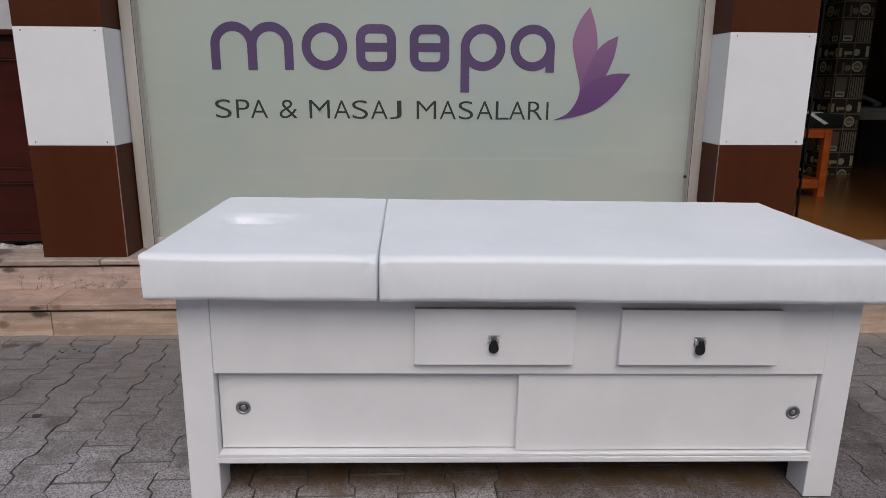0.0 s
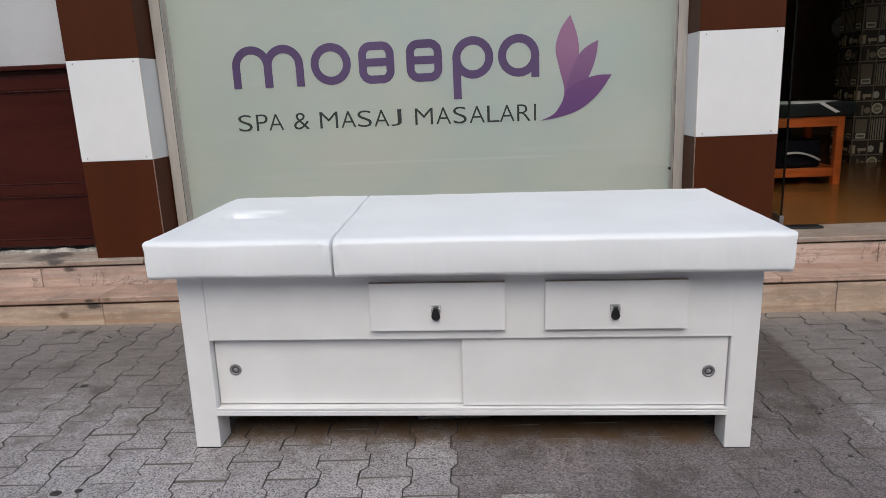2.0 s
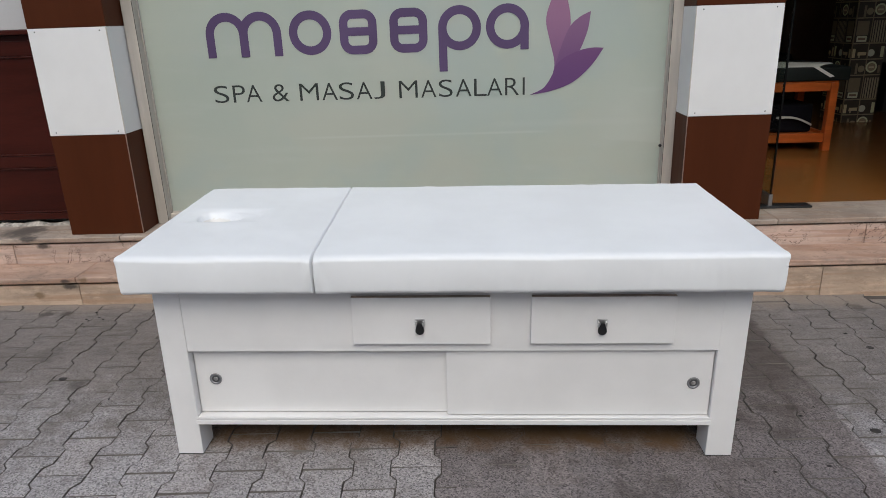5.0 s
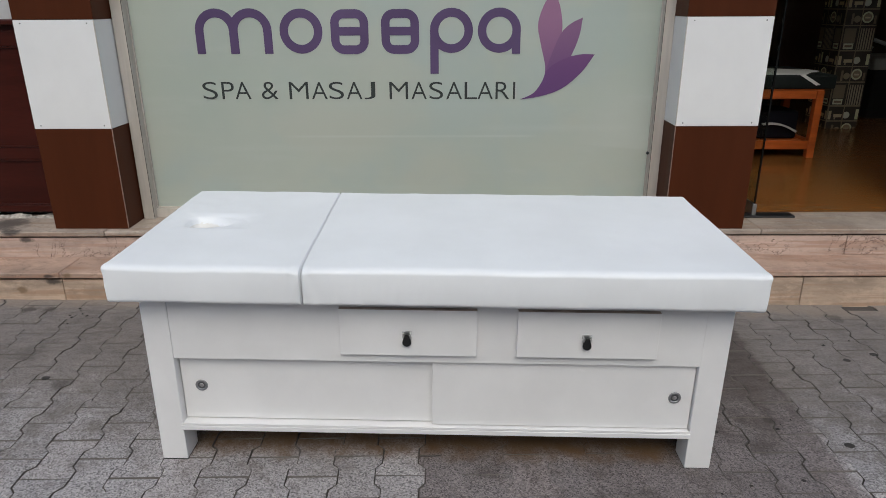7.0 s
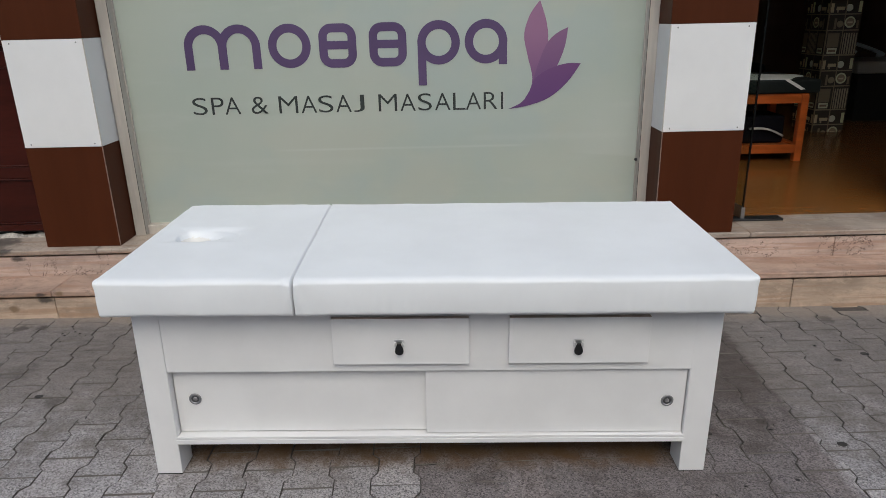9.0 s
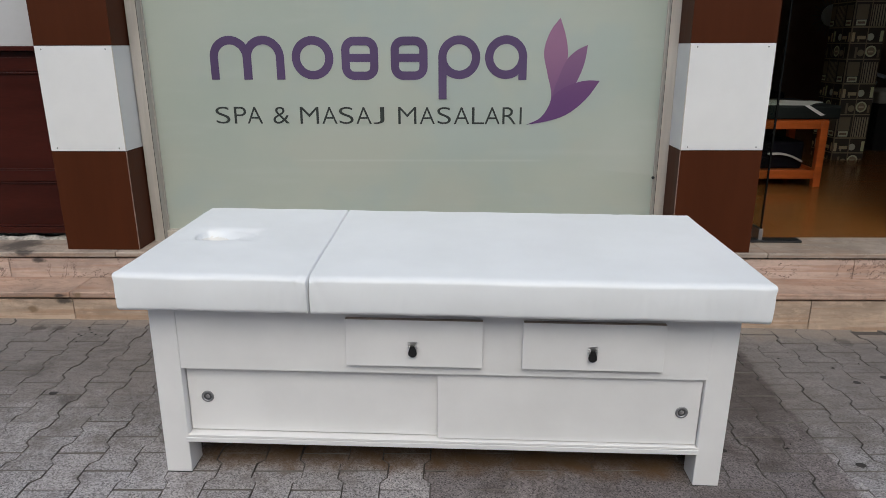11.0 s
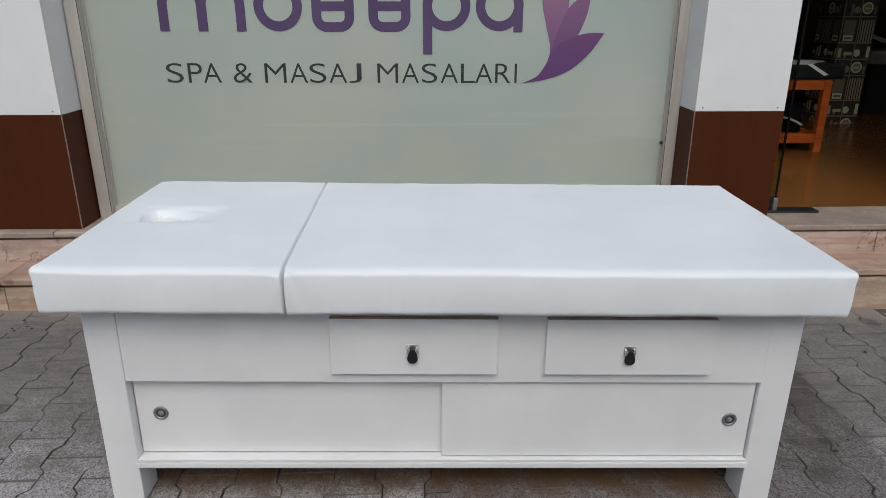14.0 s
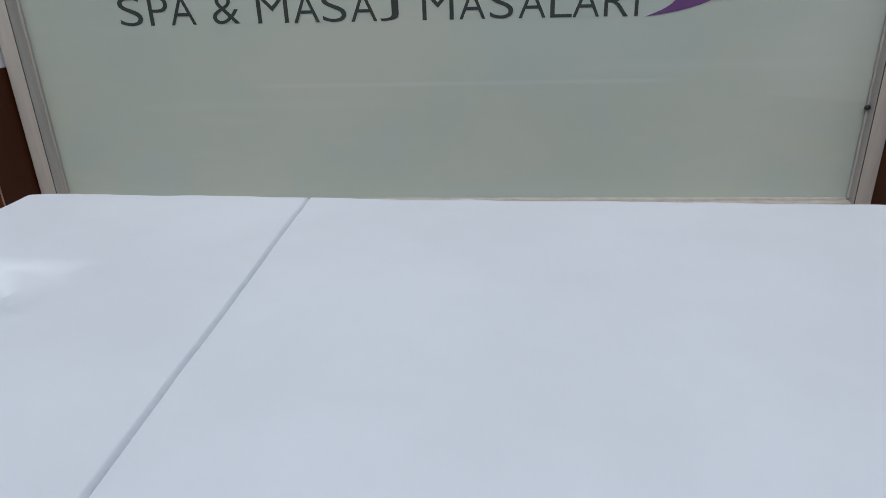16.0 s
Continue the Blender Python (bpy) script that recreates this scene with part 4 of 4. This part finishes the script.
# back and end panels reach down, out of sight, to darken the space below
part("back_panel", boxed(-IN, IN, DEEP - 0.03, DEEP - 0.012, 0.008, PADZ - 0.001, bevel=0.001), WHITE_PAINT, bed)
for s in (-1, 1):
    xs = sorted((s * (OUT - 0.03), s * (OUT - 0.012)))
    part("end_panel", boxed(xs[0], xs[1], 0.095, DEEP - 0.095, 0.012, PADZ - 0.001, bevel=0.001), WHITE_PAINT, bed)
# hidden board, made thick and brown to cut the light under the table
part("bottom_board", boxed(-IN, IN, 0.066, DEEP - 0.031, 0.084, 0.143, bevel=0.001), RAW_BOARD, bed, "unseen brown bottom board, thick to shade the paving")
part("top_board", boxed(-IN + 0.001, IN - 0.001, 0.03, DEEP - 0.031, PADZ - 0.02, PADZ - 0.002, bevel=0.001), WHITE_PAINT, bed)
part("rail_lip", boxed(-IN - 0.006, IN + 0.004, -0.006, -0.0002, 0.121, 0.138, bevel=0.0022), WHITE_PAINT, bed, "white front lip of the sliding rail")
part("rail_bead", boxed(-IN + 0.0004, IN - 0.0004, -0.0035, -0.0002, 0.1395, 0.1478, bevel=0.0014), WHITE_PAINT, bed, "thin white bead over the rail lip")
part("rail_bed", boxed(-IN + 0.0006, IN - 0.0006, 0.0002, 0.065, 0.126, 0.1445, bevel=0.001), WHITE_PAINT, bed)
doors = (("sliding_door", -IN + 0.003, 0.03, 0.032, 0.042, -0.769, 0.272), ("sliding_door", -0.009, IN - 0.003, 0.0145, 0.0245, 0.776, 0.265))
for name, x0, x1, y0, y1, gx, gz in doors:
    slab = part(name, boxed(x0, x1, y0, y1, 0.1485, 0.4, bevel=0.0012), WHITE_PAINT, bed)
    ring = lathe([(0.0125, 0.0002), (0.0205, 0.0), (0.0205, 0.0016), (0.0185, 0.0036), (0.0155, 0.0036), (0.0135, 0.0022), (0.0125, 0.0003)], 32)
    bmesh.ops.transform(ring, matrix=pose(gx, y0 - 0.0001, gz, 90), verts=ring.verts)
    part("finger_pull", ring, PULL_RING, slab, "round brushed steel finger pull", True)
    # dark dish floor paints the shade of a recess not cut into the door
    cup = lathe([(0.0132, 0.0004), (0.0132, 0.0009), (0.0095, 0.0005), (0.001, 0.0006)], 28)
    bmesh.ops.transform(cup, matrix=pose(gx, y0 - 0.0001, gz, 90), verts=cup.verts)
    part("pull_dish", cup, DARK_STEEL, slab, "dished middle of the pull, its shade put in dark", True)
    boss = lathe([(0.0072, 0.0007), (0.0068, 0.0014), (0.004, 0.002), (0.001, 0.0021)], 24)
    bmesh.ops.transform(boss, matrix=pose(gx, y0 - 0.0001, gz, 90), verts=boss.verts)
    part("pull_boss", boss, PULL_DISH, slab, "paler raised middle of the pull", True)
for x0, x1, kx in ((-0.297, 0.131, -0.0866), (0.2545, 0.691, 0.470)):
    front = part("drawer", boxed(x0, x1, -0.018, -0.0003, 0.421, 0.578, bevel=0.0015), WHITE_PAINT, bed, "white drawer front standing proud")
    part("raw_edge", boxed(x0 + 0.0012, x1 - 0.0012, -0.0172, -0.0006, 0.5777, 0.5787, bevel=0.0003, segments=1), RAW_BOARD, front, "bare brown upper edge of the drawer front")
    HZ = 0.4945 if kx < 0 else 0.491
    bracket = bmesh.new()
    block(bracket, kx - 0.0155, kx + 0.0155, -0.0195, -0.0172, HZ - 0.012, HZ + 0.013, 0.0008)
    for s in (-1, 1):
        block(bracket, kx + s * 0.0115 - 0.0025, kx + s * 0.0115 + 0.0025, -0.032, -0.0196, HZ - 0.007, HZ + 0.007, 0.0015)
    pin = lathe([(0.0025, -0.0155), (0.0025, 0.0155)], 10)
    bmesh.ops.transform(pin, matrix=pose(kx, -0.027, HZ, 0, 90), verts=pin.verts)
    tmp = bpy.data.meshes.new("pin")
    pin.to_mesh(tmp)
    bracket.from_mesh(tmp)
    pin.free()
    part("bracket", bracket, CHROME, front, "chrome handle bracket")
    drop = [(kx - 0.007, HZ + 0.004), (kx - 0.007, HZ - 0.007), (kx - 0.0105, HZ - 0.015)] + arc(kx, HZ - 0.0225, 0.0136, 158, 382, 16) + [(kx + 0.0105, HZ - 0.015), (kx + 0.007, HZ - 0.007), (kx + 0.007, HZ + 0.004)]
    tag = plate(list(reversed(drop)), -0.0235, 0.007)
    bmesh.ops.bevel(tag, geom=[e for e in tag.edges if abs(e.verts[0].co.y - e.verts[1].co.y) < 1e-5], offset=0.0018, segments=2, affect="EDGES", profile=0.5)
    part("pull_tag", tag, BLACK, front, "black teardrop rubber pull")


def bulge(x, y, z, x0, x1, y0, y1):
    """Stuffing: the top rises a little to the middle, sides swell, the cover wanders and puckers."""
    u, v, h = (x - x0) / (x1 - x0), (y - y0) / (y1 - y0), (z - PADZ) / 0.118
    up = 0.004 * (1 - (2 * u - 1) ** 4) * (1 - (2 * v - 1) ** 4)
    n = noise.noise(Vector((x * 5, y * 5, z * 8))) * 0.002 + noise.noise(Vector((x * 17, y * 17, z * 20 + 4))) * 0.001
    out = 0.004 * math.sin(math.pi * min(max(h, 0), 1))
    pucker = 0.0
    if y < y0 + 0.012:
        # the front of the cover is drawn down in short folds, more so near the hem
        pull = noise.noise(Vector((x * 3, 0, 7)))
        pucker = (0.0016 * noise.noise(Vector((x * 26, 0, z * 9))) + 0.0008 * noise.noise(Vector((x * 60, 2, z * 18)))) * (1.1 - 0.7 * h) * (0.6 + pull)
    wave = -0.008 * max(0.0, x + 0.2) + 0.0024 * math.sin(9 * x + 2) + 0.0016 * math.sin(23 * x) + 0.003 * noise.noise(Vector((x * 12, 3, 0)))
    sx = (1 if u > 0.5 else -1) * out * (abs(2 * u - 1) > 0.93)
    sy = (1 if v > 0.5 else -1) * out * (abs(2 * v - 1) > 0.93)
    return Vector((x + sx * 0.5, y + sy + n + pucker, z + (up + n + 0.006 * v) * (h > 0.5) + wave * max(0.0, 0.35 - h)))


def pleats(p, cx, cy, side):
    """Gathered folds of the cover at an upright corner."""
    far = math.hypot(p.x - cx, p.y - cy)
    if far < 0.09:
        p.z -= 0.005 * max(0.0, 1 - far / 0.03) * (p.z > PADZ + 0.08)
        p.x += side * 0.0018 * max(0.0, 1 - abs(p.x - cx) / 0.03) * max(0.0, 1 - (p.y - cy) / 0.035)
        p.y += 0.0019 * math.sin(120 * (p.x - cx) * side + 45 * (p.z - PADZ)) * (1 - far / 0.09) ** 1.5
        fold = math.hypot((p.x - cx - side * 0.03) * 1.6, (p.z - PADZ - 0.108))
        p.y -= 0.003 * max(0.0, 1 - fold / 0.014)
    return p


HX0, HX1, BX0, BX1, MY0, MY1, MTOP = -0.957, -0.3893, -0.3873, 0.969, -0.096, 0.732, 0.7395
HOLE = (-0.762, 0.328, 0.106, 0.062)


def pinch(p, cx, cy, side):
    """The sewn corner of the cover stands out as a small point."""
    far = math.hypot(p.x - cx, p.y - cy, p.z - MTOP)
    k = max(0.0, 1 - far / 0.035) ** 1.5
    p.x, p.y, p.z = p.x + side * 0.006 * k, p.y - 0.007 * k, p.z + 0.004 * k
    return p


def slant(p, share):
    """The seam between the cushions is not quite square to the table."""
    p.x -= 0.018 * share * (p.y - 0.31)
    return p


def head_shape(x, y, z):
    a, b = (x - HOLE[0]) / HOLE[2], (y - HOLE[1]) / HOLE[3]
    far = max(abs(a), abs(b))
    dip = 0.0
    if z > MTOP - 0.001 and far < 2.0:
        # grid squares round the hole become a rounded outline, squarer at its outer end; inside, they line its wall and floor
        c, d = (a / far, b / far) if far > 1e-6 else (0.0, 0.0)
        curve = 0.62 if c < 0 else 1.0
        edge = Vector((c * (1 - curve + curve * math.sqrt(1 - d * d / 2)), d * (1 - curve + curve * math.sqrt(1 - c * c / 2))))
        if far > 1:
            k = (2 - far) ** 2
            a, b = a + k * (edge.x - c), b + k * (edge.y - d)
            s = max(0.0, 1 - (far - 1) / 0.5)
            dip = 0.009 * s * s
        else:
            # the stuffing closes the hole towards its inner end, where it slopes out gently
            ease = max(0.0, min(1.0, (a + 0.85 + 0.3 * max(0.0, -edge.y * far)) / 1.35))
            ease = ease * ease * (3 - 2 * ease)
            rim, lean = 0.45 + 0.45 * ease, 0.2 + 0.6 * ease
            t = min(1.0, (1 - far) / rim)
            wall = 1 - lean * t if t < 1 else far / (1 - rim) * (1 - lean)
            turn = math.atan2(edge.y, edge.x)
            left = max(0.0, -math.cos(turn - 0.5)) ** 2
            fold = 1 + (0.03 * math.sin(19 * turn) + 0.018 * math.sin(37 * turn + 1)) * t * left
            a, b = edge * wall * fold
            dip = 0.009 + (0.041 - 0.033 * ease) * t ** (0.9 + 0.6 * ease)
    p = bulge(HOLE[0] + a * HOLE[2], HOLE[1] + b * HOLE[3], z, HX0, HX1, MY0, MY1)
    p.z -= dip
    p = pinch(p, HX0, MY0, -1)
    return slant(pleats(p, HX1, MY0, -1), max(0.0, (x - HX0) / (HX1 - HX0)) ** 3)


def body_shape(x, y, z):
    return slant(pleats(pinch(bulge(x, y, z, BX0, BX1, MY0, MY1), BX1, MY0, 1), BX0, MY0, 1), max(0.0, (BX1 - x) / (BX1 - BX0)) ** 3)


head = tagged(link("head_cushion", rounded_pad(HX0, HX1, MY0, MY1, PADZ, MTOP, (0.0046, 0.024, 0.016), (130, 150, 10), head_shape), VINYL, True), "white vinyl head cushion with oval face hole on massage table", "cushion")
head.matrix_world = BED
# raw cream cloth shows in the deep end of the hole
head.data.materials.append(LINING)
for face in head.data.polygons:
    c = face.center
    if c.z < MTOP - 0.02 and abs(c.x - HOLE[0]) < HOLE[2] and abs(c.y - HOLE[1]) < HOLE[3] and c.z > PADZ + 0.003:
        face.material_index = 1
main = tagged(link("body_cushion", rounded_pad(BX0, BX1, MY0, MY1, PADZ, MTOP, (0.0046, 0.024, 0.016), (220, 60, 10), body_shape), VINYL, True), "long white vinyl body cushion lying on the massage table", "cushion")
main.matrix_world = BED

# loose slats lying under the table
for n, (x, y, turn, long) in enumerate(((-0.13, 0.415, 3, 0.26), (-0.1, 0.45, 6, 0.24))):
    slat = tagged(link("metal_slat", boxed(0, long, 0, 0.016, 0, 0.012, bevel=0.002), PULL_DISH), "thin grey metal slat lying on the paving under the table", "slat", "slats under the table")
    slat.matrix_world = LEVEL @ pose(x + 0.889, y, 0.0005 + 0.0125 * n, 0, 0, turn)

# gum spots trodden on the paving
gum = bmesh.new()
for n, (x, y, r) in enumerate(((-1.204, -0.042, 0.022), (-1.14, -0.028, 0.015), (-1.566, 0.733, 0.02), (1.836, 0.964, 0.018), (1.985, 1.018, 0.022), (1.512, 0.35, 0.021), (1.067, 0.421, 0.013), (1.258, 0.158, 0.009), (1.005, -0.036, 0.009), (-1.1, -0.14, 0.02), (-0.75, -0.11, 0.016), (-1.3, 0.42, 0.008))):
    r *= 0.85
    rim = [gum.verts.new((x + 0.889 + r * (1 + 0.25 * noise.noise(Vector((n, a, 0)))) * math.cos(a), y + 0.8 * r * (1 + 0.25 * noise.noise(Vector((a, n, 3)))) * math.sin(a), 0.0012)) for a in [2 * math.pi * q / 14 for q in range(14)]]
    low = [gum.verts.new((v.co.x * 1.0, v.co.y, 0.0)) for v in rim]
    gum.faces.new(rim)
    for q in range(14):
        gum.faces.new((low[q], low[(q + 1) % 14], rim[(q + 1) % 14], rim[q]))
spots = tagged(link("gum_spots", gum, GUM), "dark flattened gum spots on the paving", "gum", kind="stuff")
spots.matrix_world = LEVEL

# dry leaf crumbs blown against the steps and into the joints
crumb_bm = bmesh.new()
dice = random.Random(5)
for cx, cy, many, wide in ((-1.735, 1.31, 9, 0.06), (-1.31, 0.53, 3, 0.03), (1.3, 0.5, 4, 0.05), (1.75, 1.2, 5, 0.09), (1.1, 0.62, 3, 0.05), (-1.15, 1.2, 3, 0.08), (0.95, 0.1, 4, 0.06)):
    for n in range(many):
        x, y, a, s = cx + dice.gauss(0, wide), cy + dice.gauss(0, wide * 0.6), dice.uniform(0, 6.3), dice.uniform(0.004, 0.011)
        ring = [(s * math.cos(a + q), s * 0.5 * math.sin(a * 0 + q)) for q in (0, 1.2, 2.2, 3.3, 4.4, 5.3)]
        low = [crumb_bm.verts.new((x + 0.889 + p[0] * math.cos(a) - p[1] * math.sin(a), y + p[0] * math.sin(a) + p[1] * math.cos(a), 0.0008)) for p in ring]
        tip = crumb_bm.verts.new((x + 0.889, y, 0.004 + s * 0.25))
        for q in range(6):
            crumb_bm.faces.new((low[q], low[(q + 1) % 6], tip))
        crumb_bm.faces.new(list(reversed(low)))
crumbs = tagged(link("leaf_crumbs", crumb_bm, GUM), "small dark dry leaf crumbs scattered on the paving", "litter", kind="stuff")
crumbs.matrix_world = LEVEL

# ---- paving: interlocking waisted blocks ----
LONG, PITCH, WIDE, WAIST = 0.2075, 0.1441, 0.0825, 0.06


def block_outline(inset=0.0):
    w, n, e = WIDE - inset, WAIST - inset, LONG / 2 - 0.0028 - 0.4 * inset
    a, b = LONG / 2 - 0.039, LONG / 2 - 0.064
    right = [(w, -e), (w, -a), (n, -b), (n, b), (w, a), (w, e)]
    return right + [(-x, -y) for x, y in right]


def paver_faces(verts, faces, x, y, lift, lean, worn=0.0):
    """One block; worn edges wander by that much."""
    base = len(verts)
    chips = [(random.uniform(-worn, worn), random.uniform(-worn, worn)) for _ in range(12)]
    for inset, z in ((0.0, -0.012), (0.0018, 0.0)):
        for (px, py), (cx, cy) in zip(block_outline(inset), chips):
            px, py = px + cx, py + cy
            verts.append((x + px, y + py, z + lift + lean[0] * px + lean[1] * py))
    faces.append(tuple(range(base + 12, base + 24)))
    for k in range(12):
        j = (k + 1) % 12
        faces.append((base + k, base + j, base + 12 + j, base + 12 + k))


pavement = tagged(link("pavement", boxed(-6.6, 9.4, -8.99, 1.503, -0.2, -0.0145), SAND), "street paving of waisted interlocking concrete blocks", "pavement", kind="structure")
pavement.matrix_world = LEVEL
# sand in the joints: washed out here, level with the blocks there
bed_verts, bed_faces, across, along = [], [], 360, 240


def slope(v, a, b):
    return min(max((v - a) / (b - a), 0.0), 1.0)


for j in range(along + 1):
    for i in range(across + 1):
        x, y = -6.55 + 15.9 * i / across, -8.95 + 10.45 * j / along
        h = 0.5 + 0.9 * noise.noise(Vector((x * 4.2, y * 2.6, 1.0))) + 0.4 * noise.noise(Vector((x * 13, y * 9, 5.0)))
        # a thin cement skin fills the joints beside the table's right half; sand has settled in on the far left
        skin = slope(x - 0.889, 0.0, 0.1) * slope(x - 0.889, 1.15, 0.9) * slope(y, 0.75, 0.3)
        h += 1.0 * skin + 0.3 * slope(x - 0.889, -0.9, -1.3) * slope(y, 0.1, 0.4) - 0.6 * slope(x - 0.889, 1.35, 1.5) - 0.45 * slope(x - 0.889, 0.05, -0.05) * slope(y, 0.75, 0.35) * slope(x - 0.889, -1.5, -1.1)
        bed_verts.append((x, y, -0.0112 + 0.0075 * min(max(h, 0.0), 1.0) + 0.0022 * skin))
for j in range(along):
    for i in range(across):
        a = j * (across + 1) + i
        bed_faces.append((a, a + 1, a + across + 2, a + across + 1))
mesh = bpy.data.meshes.new("joint_sand")
mesh.from_pydata(bed_verts, [], bed_faces)
mesh.materials.append(SAND)
mesh.materials.append(PAVER_STAINED)
for face in mesh.polygons:
    c = face.center
    if slope(c.x - 0.889, 0.0, 0.1) * slope(c.x - 0.889, 1.15, 0.9) * slope(c.y, 0.75, 0.3) > 0.5:
        face.material_index = 1
mesh.shade_smooth()
joint_sand = tagged(new("joint_sand", mesh), kind="stuff")
joint_sand.parent = pavement
shared, spilled = [], []
for n in range(16):
    verts, faces = [], []
    paver_faces(verts, faces, 0, 0, 0, (random.uniform(-0.012, 0.012), random.uniform(-0.012, 0.012)), 0.0016)
    for kept, skin in ((shared, PAVER), (spilled, PAVER_STAINED)):
        mesh = bpy.data.meshes.new("paver")
        mesh.from_pydata(verts, [], faces)
        mesh.materials.append(skin)
        # dirt clings to the sides in the joints
        mesh.materials.append(SIDE_DIRT)
        mesh.polygons.foreach_set("material_index", [0] + [1] * 12)
        kept.append(mesh)
fresh = shared[0].copy()
fresh.materials[0] = PAVER_LIGHT
rest_verts, rest_faces, rest_skin = [], [], []
SKEW = radians(2.1)
for col in range(-52, 62):
    start = 0.0524 if col % 2 == 0 else 0.0524 + LONG / 2
    for row in range(-44, 9):
        px, py = -0.2026 + PITCH * col, start - 0.05 + LONG * (row + 0.5)
        x = px * math.cos(SKEW) - py * math.sin(SKEW) + 0.889
        y = px * math.sin(SKEW) + py * math.cos(SKEW) + 0.05
        if y > 1.58 or y < -8.85 or x < -6.45 or x > 9.25:
            continue
        lift = random.uniform(-0.0014, 0.0016) if (col, row) != (3, -2) else 0.002
        if -0.28 < y and -2.15 < x - 0.889 < 2.25:
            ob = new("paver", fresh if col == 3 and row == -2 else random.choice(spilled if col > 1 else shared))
            ob.parent = pavement
            ob.location = (x + random.uniform(-0.001, 0.001), y + random.uniform(-0.001, 0.001), lift)
            ob.rotation_euler = (0, 0, SKEW + radians(random.uniform(-0.5, 0.5)))
        else:
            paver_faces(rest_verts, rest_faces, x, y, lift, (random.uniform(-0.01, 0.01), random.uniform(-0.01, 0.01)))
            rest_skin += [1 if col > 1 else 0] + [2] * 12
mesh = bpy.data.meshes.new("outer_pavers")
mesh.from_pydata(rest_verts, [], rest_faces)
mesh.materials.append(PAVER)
mesh.materials.append(PAVER_STAINED)
mesh.materials.append(SIDE_DIRT)
mesh.polygons.foreach_set("material_index", rest_skin)
outer = tagged(new("outer_pavers", mesh), kind="stuff")
outer.parent = pavement
